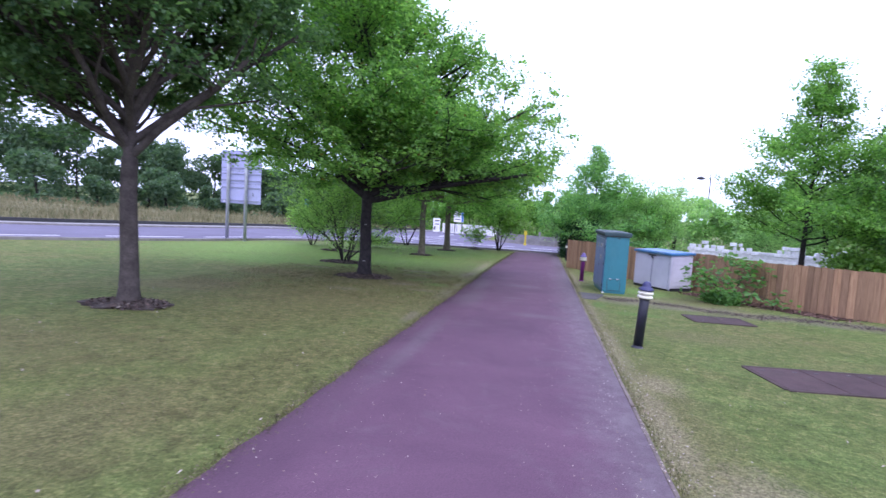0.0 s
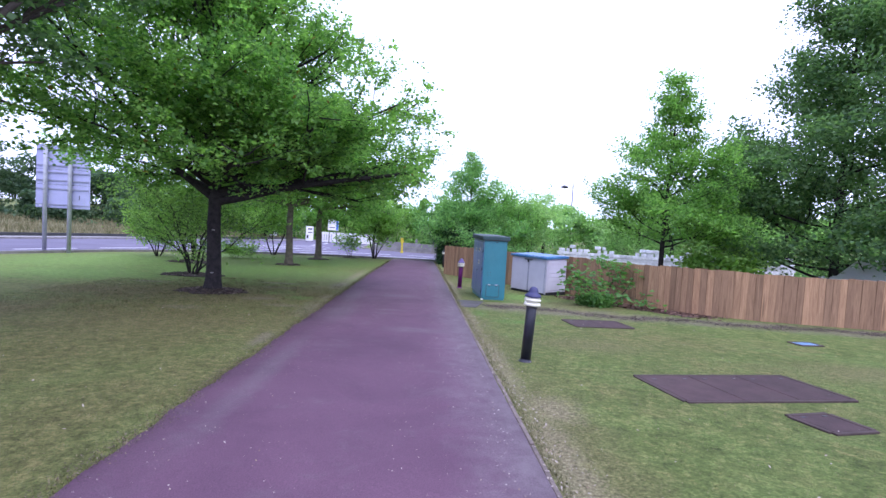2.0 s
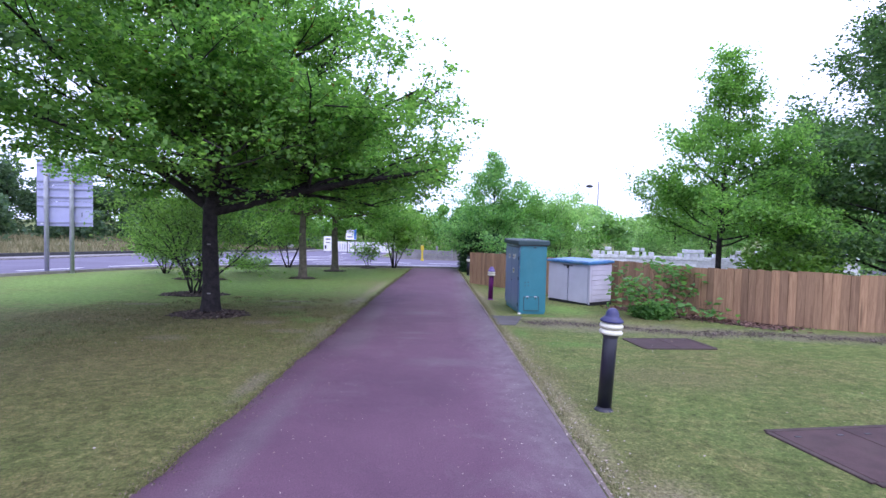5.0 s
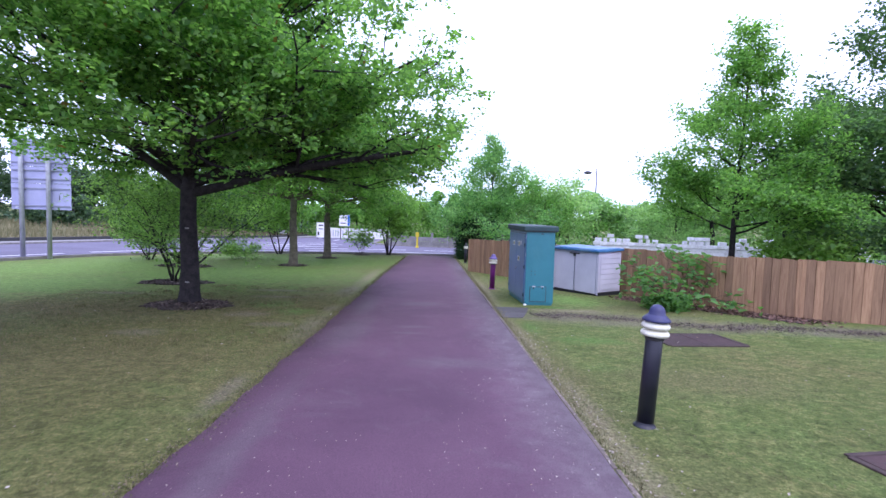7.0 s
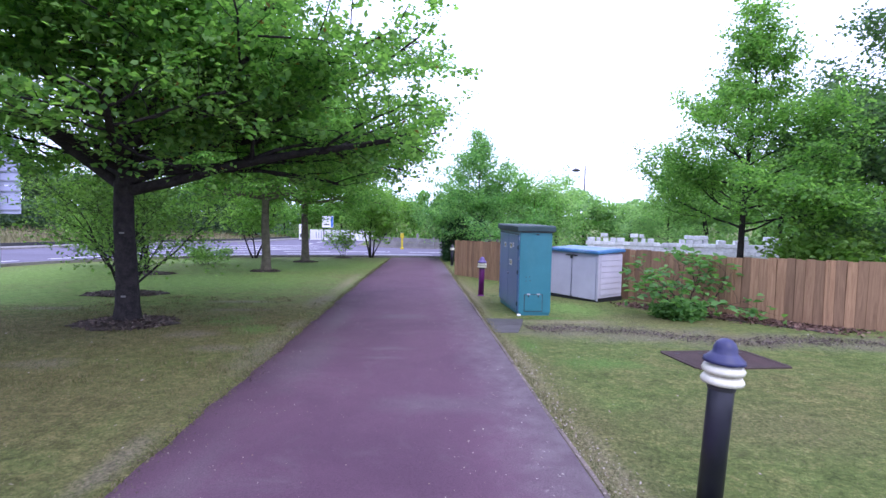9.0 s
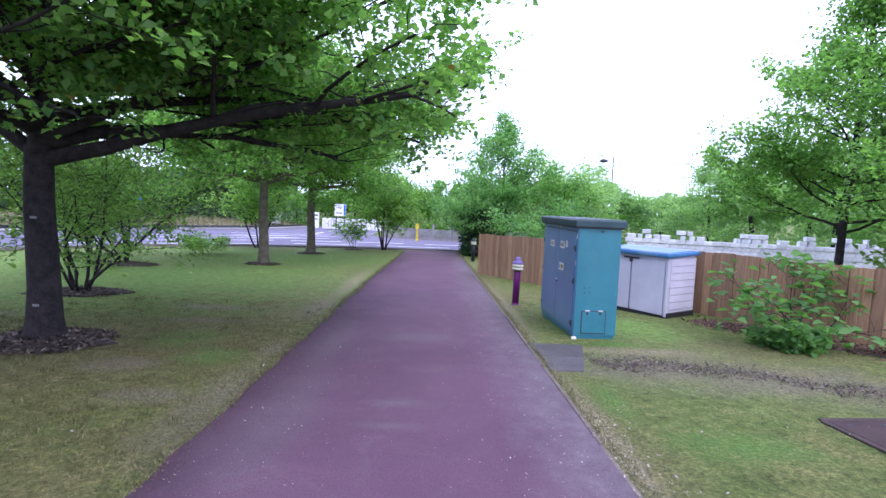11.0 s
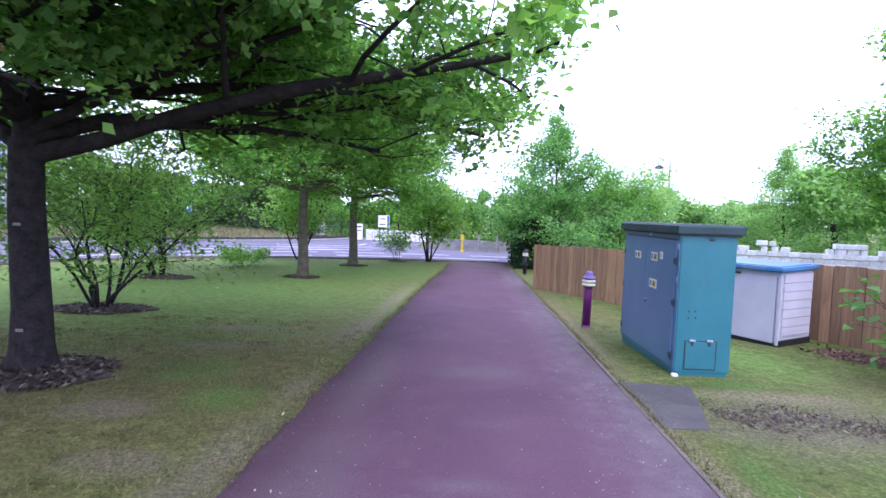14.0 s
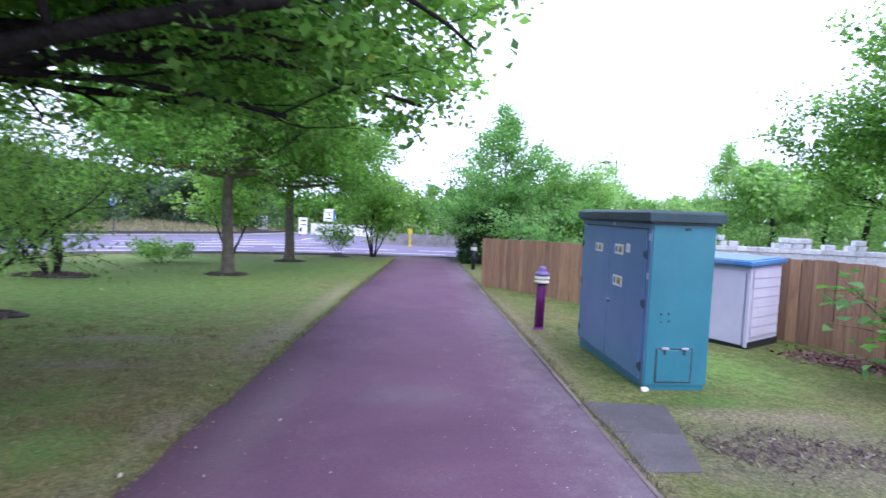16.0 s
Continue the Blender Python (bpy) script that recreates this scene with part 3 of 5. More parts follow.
        c = np.repeat(pts, per, axis=0) + rng.normal(0, scatter, (len(pts) * per, 3)) * np.array([1, 1, 0.75])
        return leaves_at(rng, c, size, flat, lobed)


def leaves_at(rng, c, size, flat=0.55, lobed=True):
    n = len(c)
    ax = rng.normal(0, 1, (n, 3)) * np.array([1, 1, flat])
    ax /= np.linalg.norm(ax, axis=1)[:, None]
    up = np.array([0, 0, 1.0]) + rng.normal(0, flat, (n, 3))
    side = np.cross(ax, up)
    side /= np.linalg.norm(side, axis=1)[:, None] + 1e-9
    nrm = np.cross(side, ax)
    s = (size * rng.uniform(0.6, 1.35, n))[:, None]
    fold = s * 0.12 * nrm
    base, tip = c - ax * s * 0.5, c + ax * s * 0.5 - nrm * s * 0.1
    if not lobed:
        v = np.stack([base, c + side * s * 0.36 + fold, tip, c - side * s * 0.36 + fold], axis=1).reshape(-1, 3)
        return mesh_np("crown", v, np.arange(n * 4).reshape(-1, 4))
    l1, l2 = c - ax * s * 0.12 + side * s * 0.26 + fold, c + ax * s * 0.2 + side * s * 0.34 + fold
    r1, r2 = c - ax * s * 0.12 - side * s * 0.26 + fold, c + ax * s * 0.2 - side * s * 0.34 + fold
    v = np.stack([base, l1, l2, tip, r2, r1], axis=1).reshape(-1, 3)
    k = np.arange(n)[:, None] * 6
    f = np.concatenate([k + np.array([[0, 1, 2, 3]]), k + np.array([[0, 3, 4, 5]])], axis=0)
    return mesh_np("crown", v, f)


def add_tree(name, x, y, wood, bark, leaf, label, category, per, size, scatter, flat=0.55, lobed=True, group="", yaw=0.0, clear=None):
    t = thing(name, pose(x, y, gz(y), 0, 0, yaw), label, category, group)
    part("trunk", wood.bark_mesh(), bark, t, "", True)
    part("crown", wood.leaf_mesh(per, size, scatter, flat, lobed, clear), leaf, t)
    return t


def oak(seed, height, fork, radius, spread, limbs, low=8.0, high=62.0, kids=(7, 6), lean=(0, 0), bottom=0.0, twig=0.55, flare=1.35, taper=0.85, extra=(), rim=None):
    """A trunk that forks into many limbs, the lowest nearly level."""
    w = Wood(seed)
    rng = w.rng
    top = np.array([lean[0], lean[1], fork])
    zs = np.array([-0.12, 0.06, 0.25, 0.6, 1.0, fork * 0.7, fork])
    zs = np.sort(zs)
    bend = np.array([[lean[0] * max(0.0, z / fork) ** 1.5 + 0.015 * math.sin(3 * z), lean[1] * z / fork, z] for z in zs])
    rad = np.interp(zs, [-0.12, 0.25, 0.6, fork], [radius * flare * 1.15, radius * 1.12, radius, radius * taper])
    w.tube(bend, rad, 14)
    w.rim = rim
    lead, _ = w.curve(top, (0, 0, 1), height * 0.82 - fork, 9, 0.07, 0.05)
    w.tube(np.vstack([bend[-2:-1], lead]), np.concatenate([[radius * taper], np.linspace(radius * taper * 0.85, 0.015, 9)]), 10)
    for az, el, z, reach, r in extra:
        az, el = math.radians(az), math.radians(el)
        w.grow((lean[0], lean[1], z), (math.cos(az) * math.cos(el), math.sin(az) * math.cos(el), math.sin(el)), reach, r, 2, kids, 0.09, 0.008, 0.3 if reach > 3.5 else 0.12, 0.46, twig)
    for i in range(limbs):
        u = i / max(1, limbs - 1)
        x = (u ** 1.1) * 7.2
        a = int(x)
        p = lead[a] + (lead[a + 1] - lead[a]) * (x - a)
        az = math.radians(i * 137.5 + rng.uniform(-18, 18))
        el = math.radians(low + (high - low) * u + rng.uniform(-7, 7))
        reach = spread * (1.0 - 0.52 * u) * rng.uniform(0.85, 1.12)
        d = (math.cos(az) * math.cos(el), math.sin(az) * math.cos(el), math.sin(el))
        w.grow(p, d, reach, radius * (0.50 - 0.3 * u), 2, kids, 0.10, bottom + 0.012, 0.22, 0.46, twig)
    return w


def many_stems(seed, stems, height, radius, spread, kids=(6, 5), twig=0.4, lift=0.05, wander=0.10, first=0.28):
    """A shrub or small tree of several stems from one foot."""
    w = Wood(seed)
    for i in range(stems):
        az = 2 * math.pi * i / stems + w.rng.uniform(-0.4, 0.4)
        out = spread * w.rng.uniform(0.5, 1.1)
        d = (math.cos(az) * out, math.sin(az) * out, height)
        w.grow((0.05 * math.cos(az), 0.05 * math.sin(az), -0.08), d, math.hypot(out, height) * w.rng.uniform(0.8, 1.08), radius * w.rng.uniform(0.7, 1.15), 2, kids, wander, lift, first, 0.42, twig)
    return w


def leader(seed, height, radius, spread, limbs, first=0.22, kids=(5, 4), twig=0.45, low=10, high=50, peak=0.25):
    """A straight-stemmed young tree, broad below and narrow at the top."""
    w = Wood(seed)
    lead, _ = w.curve((0, 0, -0.1), (0, 0, 1), height, 12, 0.012, 0.05)
    w.tube(lead, np.linspace(radius, 0.012, 12), 10)
    for i in range(limbs):
        u = ((i + 0.5) / limbs) ** 1.15
        t = first + (1 - first) * u
        x = t * 11
        a = min(int(x), 10)
        p = lead[a] + (lead[a + 1] - lead[a]) * (x - a)
        az = math.radians(i * 137.5 + w.rng.uniform(-20, 20))
        el = math.radians(low + (high - low) * u)
        reach = spread * max(peak, (1 - u) ** 0.85) * w.rng.uniform(0.65, 1.2)
        w.grow(p, (math.cos(az) * math.cos(el), math.sin(az) * math.cos(el), math.sin(el)), reach, radius * 0.35 * (1 - 0.7 * u), 2, (max(2, int(kids[0] * (1.1 - 0.75 * u))), max(1, int(kids[1] * (1.1 - 0.7 * u)))), 0.11, 0.03, 0.25, 0.45, twig * (1 - 0.55 * u))
    return w

# ---------------------------------------------------------------- ground, path, road
rng = np.random.default_rng(7)


def ground_sheet():
    xs = np.concatenate([[-900, -300, -120, -60], np.linspace(-30, 30, 41), [60, 120, 300, 900]])
    ys = np.concatenate([[-900, -300, -120, -60], np.linspace(-20, 90, 56), [150, 300, 900]])
    v = [(x, y, gz(y)) for y in ys for x in xs]
    nx = len(xs)
    f = [(j * nx + i, j * nx + i + 1, (j + 1) * nx + i + 1, (j + 1) * nx + i) for j in range(len(ys) - 1) for i in range(nx - 1)]
    return mesh_np("ground", v, f)


tagged(part("ground", ground_sheet(), LAWN), "mown lawn, patchy green and straw-dry, falling gently", "ground", kind="structure")

PATH_L, PATH_R, PATH_END = -1.07, 1.615, 31.0


def left_edge(y):
    return PATH_L + 0.0065 * min(20.0, max(0.0, y)) + 0.010 * math.sin(y * 1.9) + 0.012 * math.sin(y * 5.3 + 1) + 0.012 * math.sin(y * 11.7) + max(0.0, (y - 20) * 0.018)


def footpath():
    ys = np.arange(-14, PATH_END + 0.01, 0.25)
    mid = (PATH_L + PATH_R) / 2
    v, f = [], []
    for y in ys:
        l = left_edge(y) - mid
        r = PATH_R - mid
        for x, h in ((l - 0.02, -0.04), (l, 0.006), (l * 0.5, 0.022), (0, 0.026), (r * 0.5, 0.022), (r, 0.012), (r, -0.04)):
            v.append((x, y, gz(y) + h))
    for j in range(len(ys) - 1):
        f += [(j * 7 + i, j * 7 + i + 1, (j + 1) * 7 + i + 1, (j + 1) * 7 + i) for i in range(6)]
    return mesh_np("path", v, f), mid


path_mesh, path_mid = footpath()
tagged(part("path", path_mesh, ASPHALT, m=pose(path_mid, 0, 0)), "red-purple asphalt footpath with grey dirty edges", "path", kind="structure")

NEAR = [(-60, -26), (-30, -3), (-19.5, 9), (-15.4, 15.8), (-13.6, 20.0), (-12.6, 24), (-10.8, 27.2), (-7.6, 29.6), (-3.5, 30.8), (1.0, 31.1), (8, 31.6), (24, 33), (70, 38)]
FAR_L = [(-76, -20), (-42, 0), (-28, 14), (-23.4, 23.5), (-21.8, 31), (-20.6, 41), (-18.0, 48), (-14.5, 57), (-14.0, 74)]
FAR_R = [(-5.2, 74), (-5.0, 58), (-4.6, 49), (-3.2, 45.4), (1.8, 43.5), (24, 43), (70, 46)]
tagged(part("road", prism(NEAR + FAR_R[::-1] + FAR_L[::-1], lambda x, y: gz(y) - 0.05, lambda x, y: gz(y) + 0.006), ROAD), "grey asphalt road junction with white markings", "road", kind="structure")
for nm, line in (("kerb", NEAR), ("kerb", FAR_L), ("kerb", FAR_R)):
    tagged(part(nm, strip(line, 0.14, 0.10, step=1.5), KERB), "weathered concrete road kerb", "kerb", kind="structure")
tagged(part("pavement", strip([(x - 1.3, y + 0.3) for x, y in FAR_L], 1.7, 0.07, step=1.5), CONCRETE), "pale concrete pavement along the far kerb", "pavement", kind="structure")

MARKS = [((-16.9, 18.5), (-15.6, 21.4)), ((-17.6, 17), (-18.8, 14)), ((-15.2, 22.5), (-14.6, 25.2)), ((-14.3, 26.5), (-13.4, 29.0)), ((-13.2, 31.2), (-11.2, 33.4)),
         ((-10.6, 34), (-8.2, 35.6)), ((-7.4, 36), (-4.8, 36.9)), ((-3.9, 37), (-1.2, 37.3)), ((0, 37.3), (3, 37.4)), ((4.2, 37.5), (7, 37.6)), ((-14.6, 34.5), (-8, 40)), ((-16, 37), (-9.5, 42)),
         ((-12.5, 41), (-6.5, 44.2)), ((-14, 44.5), (-7.5, 47)), ((-9.7, 38), (-6.2, 40.5)), ((-9, 49), (-9.2, 53)), ((-9.3, 56), (-9.5, 60)), ((-6.5, 33.2), (-3.4, 33.9)), ((-2.4, 34), (1.4, 34.1)), ((-12.2, 28.8), (-7.4, 32.2))]
for a, b in MARKS:
    tagged(part("road_marking", strip([a, b], 0.22, 0.011, 0.002, 1.0), ROAD_PAINT), "white painted line on the road", "road marking", "road markings")

tagged(part("low_barrier", strip([(x - 2.5, y + 0.5) for x, y in FAR_L], 0.12, 0.26, step=1.5), DARK_METAL), "low dark barrier along the far pavement", "barrier", kind="structure")

# raised bank of dry grass beyond the road
bx, by = np.meshgrid(np.linspace(-110, -14, 40), np.linspace(-30, 110, 45), indexing="ij")
fx = np.interp(by, [p[1] for p in FAR_L], [p[0] for p in FAR_L]) - 3.0
dist = np.clip((fx - bx), 0, 60)
bh = 1.1 * (1 - np.exp(-dist / 9.0)) - 0.06 + 0.15 * np.sin(bx * 0.7) * np.sin(by * 0.5) * np.clip(dist / 6, 0, 1)
bz = np.vectorize(gz)(by) + bh
bank_v = np.stack([np.minimum(bx, fx), by, bz], axis=-1).reshape(-1, 3)
nb = 45
bank_f = [(i * nb + j, (i + 1) * nb + j, (i + 1) * nb + j + 1, i * nb + j + 1) for i in range(39) for j in range(44)]
tagged(part("grass_bank", mesh_np("grass_bank", bank_v, bank_f), DRY_BANK), "rough bank of tall dry grass beyond the road", "grass bank", kind="structure")


def blades(centres, height, width, seed, lean=0.5):
    r = np.random.default_rng(seed)
    n = len(centres)
    az = r.uniform(0, 2 * math.pi, n)
    d = np.stack([np.cos(az), np.sin(az), np.zeros(n)], axis=1)
    h = (height * r.uniform(0.5, 1.4, n))[:, None]
    tilt = np.stack([r.normal(0, lean, n), r.normal(0, lean, n), np.ones(n)], axis=1)
    tilt /= np.linalg.norm(tilt, axis=1)[:, None]
    v = np.stack([centres - d * width, centres + d * width, centres + tilt * h], axis=1).reshape(-1, 3)
    return mesh_np("grass", v, np.arange(n * 3).reshape(-1, 3))


def on_lawn(n, x0, x1, y0, y1, seed, keep=None):
    r = np.random.default_rng(seed)
    p = np.stack([r.uniform(x0, x1, n), r.uniform(y0, y1, n)], axis=1)
    ok = (p[:, 0] < -1.03) | (p[:, 0] > 1.63)
    ok &= ~((p[:, 0] > 3.3) & (p[:, 0] < 5.2) & (p[:, 1] > 5.95) & (p[:, 1] < 7.15))
    ok &= ~((p[:, 0] > 3.75) & (p[:, 0] < 4.95) & (p[:, 1] > 10.15) & (p[:, 1] < 11.35))
    ok &= ~((p[:, 0] > 1.5) & (p[:, 0] < 2.3) & (p[:, 1] > 11.9) & (p[:, 1] < 13.4))
    ok &= ~((p[:, 0] > 4.12) & (p[:, 0] < 4.7) & (p[:, 1] > 5.25) & (p[:, 1] < 5.9))
    if keep is not None:
        ok &= keep(p)
    p = p[ok]
    return np.stack([p[:, 0], p[:, 1], -SLOPE * p[:, 1] - 0.003], axis=1)


for k, (n, x0, x1, y0, y1, h, w) in enumerate([(60000, -5.0, -1.0, 1.5, 11, 0.022, 0.0025), (50000, 1.6, 6.0, 1.5, 11.5, 0.022, 0.0025), (26000, -6.5, -1.05, 9.0, 14.2, 0.034, 0.004)]):
    tagged(part("grass", blades(on_lawn(n, x0, x1, y0, y1, 20 + k), h, w, 30 + k, 1.1), OLIVE_BLADE if k == 2 else GRASS_BLADE), "short mown grass blades, green and straw", "grass", kind="stuff")
edge_n = 9000
er = np.random.default_rng(50)
ey = er.uniform(0.5, 30, edge_n)
exl = np.array([left_edge(y) for y in ey]) - np.abs(er.normal(0, 0.06, edge_n)) + 0.02
exr = PATH_R + 0.05 + np.abs(er.normal(0, 0.05, edge_n))
tagged(part("grass", blades(np.stack([exl, ey, -SLOPE * ey], axis=1), 0.032, 0.004, 51, 0.9), OLIVE_BLADE), "short uneven grass fringe along the path", "grass", kind="stuff")
tagged(part("grass", blades(np.stack([exr, ey, -SLOPE * ey], axis=1), 0.040, 0.004, 52, 0.8), DRY_BLADE), "straw-dry grass fringe along the edging", "grass", kind="stuff")
tr = np.random.default_rng(57)
tc = np.stack([tr.uniform(-5.2, -1.1, 260), tr.uniform(9.4, 15.5, 260)], axis=1)
tp = np.repeat(tc, 26, axis=0) + tr.normal(0, 0.05, (260 * 26, 2))
tp = tp[tp[:, 0] < -1.08]
tagged(part("grass", blades(np.stack([tp[:, 0], tp[:, 1], -SLOPE * tp[:, 1] - 0.003], axis=1), 0.05, 0.004, 58, 0.7), OLIVE_BLADE), "uneven tufts of dry olive grass under the oak", "grass", kind="stuff")
pr = np.random.default_rng(59)
pc = np.stack([1.52 - np.abs(pr.normal(0, 0.34, 520)), pr.uniform(3.0, 16.5, 520)], axis=1)
pc = pc[pc[:, 0] > 0.4]
tagged(part("petals", leaves_at(pr, np.stack([pc[:, 0], pc[:, 1], -SLOPE * pc[:, 1] + 0.016], axis=1), 0.018, 0.05, False), PETAL), "small pale dry petals scattered along the path edge", "petals", kind="stuff")
bn = 60000
bpx = rng.uniform(-70, -14, bn)
bpy_ = rng.uniform(-5, 80, bn)
bfx = np.interp(bpy_, [p[1] for p in FAR_L], [p[0] for p in FAR_L]) - 3.2
bpx = np.minimum(bpx, bfx - rng.uniform(0, 6, bn))
bzz = -SLOPE * np.clip(bpy_, -60, 90) + 1.1 * (1 - np.exp(-np.clip(bfx + 0.2 - bpx, 0, 60) / 9.0)) - 0.1
tagged(part("tall_grass", blades(np.stack([bpx, bpy_, bzz], axis=1), 0.5, 0.035, 53, 0.35), DRY_BLADE), "tall dry straw-coloured grass on the bank", "tall grass", kind="stuff")


def chips(n, inside, size, seed, lift=0.0):
    """Loose flat chips, each a small bent slab."""
    r = np.random.default_rng(seed)
    c = inside(r, n)
    n = len(c)
    az, s = r.uniform(0, 2 * math.pi, n), size * r.uniform(0.5, 1.6, n)
    a = np.stack([np.cos(az), np.sin(az), r.normal(0, 0.35, n)], axis=1) * s[:, None]
    b = np.stack([-np.sin(az), np.cos(az), r.normal(0, 0.35, n)], axis=1) * (s * r.uniform(0.25, 0.6, n))[:, None]
    c = c + np.array([0, 0, 1.0]) * (lift + 0.006)
    v = np.stack([c - a, c + b, c + a, c - b], axis=1).reshape(-1, 3)
    return mesh_np("chips", v, np.arange(n * 4).reshape(-1, 4))


def mulch_ring(x, y, rx, ry, n, seed, label="ring of dark bark mulch round a tree foot"):
    r0 = np.random.default_rng(seed)
    k = 28
    wob = 1 + 0.10 * r0.normal(0, 1, k)
    pts = [(rx * wob[i] * math.cos(2 * math.pi * i / k), ry * wob[i] * math.sin(2 * math.pi * i / k)) for i in range(k)]
    bm = bmesh.new()
    rings = []
    for s, h in ((1.0, -0.04), (0.97, 0.02), (0.6, 0.05), (0.25, 0.075)):
        rings.append([bm.verts.new((px * s, py * s, h - SLOPE * py * s)) for px, py in pts])
    for a, b in zip(rings, rings[1:]):
        for i in range(k):
            bm.faces.new((a[i], a[(i + 1) % k], b[(i + 1) % k], b[i]))
    bm.faces.new(rings[-1])
    t = thing("mulch_ring", pose(x, y, gz(y)), label, "mulch")
    part("soil", bm, SOIL, t)

    def inside(r, m):
        q, az = np.sqrt(r.uniform(0, 1.15, m)), r.uniform(0, 2 * math.pi, m)
        px, py = rx * q * np.cos(az), ry * q * np.sin(az)
        return np.stack([px, py, np.interp(q, [0, 0.25, 0.6, 0.97, 1.1], [0.08, 0.075, 0.05, 0.02, 0.0]) - SLOPE * py], axis=1)

    tagged(part("mulch", chips(n, inside, 0.032, seed + 1), CHIPS, t), kind="stuff")
    return t


# dark crumbs of soil along the ragged asphalt edge
def crumb_places(r, m):
    y = r.uniform(0.5, 24, m)
    x = np.array([left_edge(v) for v in y]) + r.normal(0.0, 0.055, m) + 0.03 * np.sin(y * 2.7)
    return np.stack([x, y, -SLOPE * y + 0.012], axis=1)


tagged(part("soil_crumbs", chips(9000, crumb_places, 0.0068, 76), CRUMB), "dark crumbs of soil along the asphalt edge", "soil", kind="stuff")

# pale petals and crumbs on path and lawn
lr = np.random.default_rng(77)


def litter_places(r, m):
    x, y = r.uniform(-1.0, 1.5, m), r.uniform(0.5, 24, m)
    return np.stack([x, y, -SLOPE * y + 0.018], axis=1)


def litter_lawn(r, m):
    x, y = r.uniform(-6, 7, m), r.uniform(0.5, 18, m)
    k = (x < -1.05) | (x > 1.65)
    return np.stack([x[k], y[k], -SLOPE * y[k] + 0.01], axis=1)


def litter_fringe(r, m):
    x, y = 1.62 + np.abs(r.normal(0, 0.16, m)), r.uniform(1, 11, m)
    return np.stack([x, y, -SLOPE * y + 0.008], axis=1)


tagged(part("leaf_litter", chips(3400, litter_places, 0.0058, 78), LITTER), "scattered pale petals and crumbs on asphalt", "leaf litter", kind="stuff")
tagged(part("leaf_litter", chips(900, litter_lawn, 0.010, 79, 0.01), LITTER), "scattered dry leaves on the lawn", "leaf litter", kind="stuff")
tagged(part("leaf_litter", chips(1500, litter_fringe, 0.008, 80), LITTER), "pale dry litter beside the path edging", "leaf litter", kind="stuff")

# ---------------------------------------------------------------- fence
FENCE = [(1.8, 21.4), (3.25, 18.85), (5.2, 15.75), (6.15, 13.85), (7.0, 12.75), (8.2, 12.12), (9.95, 11.7), (13.2, 11.0), (17.5, 10.3)]


def walk_line(line, step):
    out = []
    carry = 0.0
    for (ax, ay), (bx, by) in zip(line, line[1:]):
        d = math.hypot(bx - ax, by - ay)
        s = carry
        while s < d:
            out.append((ax + (bx - ax) * s / d, ay + (by - ay) * s / d, math.degrees(math.atan2(by - ay, bx - ax))))
            s += step
        carry = s - d
    return out


fence = thing("timber_fence", pose(0, 0, 0), "brown feather-edge timber board fence on the lawn edge", "fence")


def fence_top(y):
    return 0.645 + (12.0 - y) * 0.021


def board_mesh(h):
    bm = bmesh.new()
    w = 0.0640
    prof = [(-w, 0.012), (w, 0.017), (w, -0.005), (-w, -0.003)]
    lo = [bm.verts.new((x, -y, 0)) for x, y in prof]
    hi = [bm.verts.new((x, -y, h)) for x, y in prof]
    bm.faces.new(lo)
    bm.faces.new(list(reversed(hi)))
    for i in range(4):
        bm.faces.new((lo[i], hi[i], hi[(i + 1) % 4], lo[(i + 1) % 4]))
    bmesh.ops.recalc_face_normals(bm, faces=bm.faces)
    me = bpy.data.meshes.new("board")
    bm.to_mesh(me)
    bm.free()
    me.materials.append(FENCE_WOOD)
    return me


boards = {h: board_mesh(h) for h in (1.08, 1.12, 1.16, 1.20)}
fr = random.Random(3)
for i, (x, y, a) in enumerate(walk_line(FENCE, 0.134)):
    top = fence_top(y) + fr.uniform(-0.012, 0.012) + (0.02 if (i // 14) % 2 else 0.0)
    need = top - gz(y) + 0.03
    h = min(boards, key=lambda q: abs(q - need))
    part("board", boards[h], None, fence, m=pose(x, y, top - h, fr.uniform(-0.5, 0.5), fr.uniform(-0.4, 0.4), a + fr.uniform(-1.6, 1.6)))
    ca, sa = math.cos(math.radians(a)), math.sin(math.radians(a))
    part("back_board", boards[h], None, fence, m=pose(x + 0.067 * ca - 0.024 * sa, y + 0.067 * sa + 0.024 * ca, top - h - 0.012, 0, 0, a))
for i, (x, y, a) in enumerate(walk_line(FENCE, 1.84)):
    ar = math.radians(a)
    px, py = x - math.sin(ar) * 0.115, y + math.cos(ar) * 0.115
    part("post", box(0.085, 0.085, 1.2, (0, 0, 0.40), 0.004), FENCE_RAIL, fence, m=pose(px, py, gz(y), 0, 0, a))
for (ax, ay), (bx2, by2) in zip(FENCE, FENCE[1:]):
    d, ar = math.hypot(bx2 - ax, by2 - ay), math.atan2(by2 - ay, bx2 - ax)
    for hh in (0.28, 0.85):
        mx, my = (ax + bx2) / 2 - math.sin(ar) * 0.054, (ay + by2) / 2 + math.cos(ar) * 0.054
        part("rail", box(d, 0.036, 0.08, (0, 0, 0), 0.003), FENCE_RAIL, fence, m=pose(mx, my, gz(my) + hh, 0, math.degrees(math.atan2(SLOPE * (by2 - ay), d)), math.degrees(ar)))

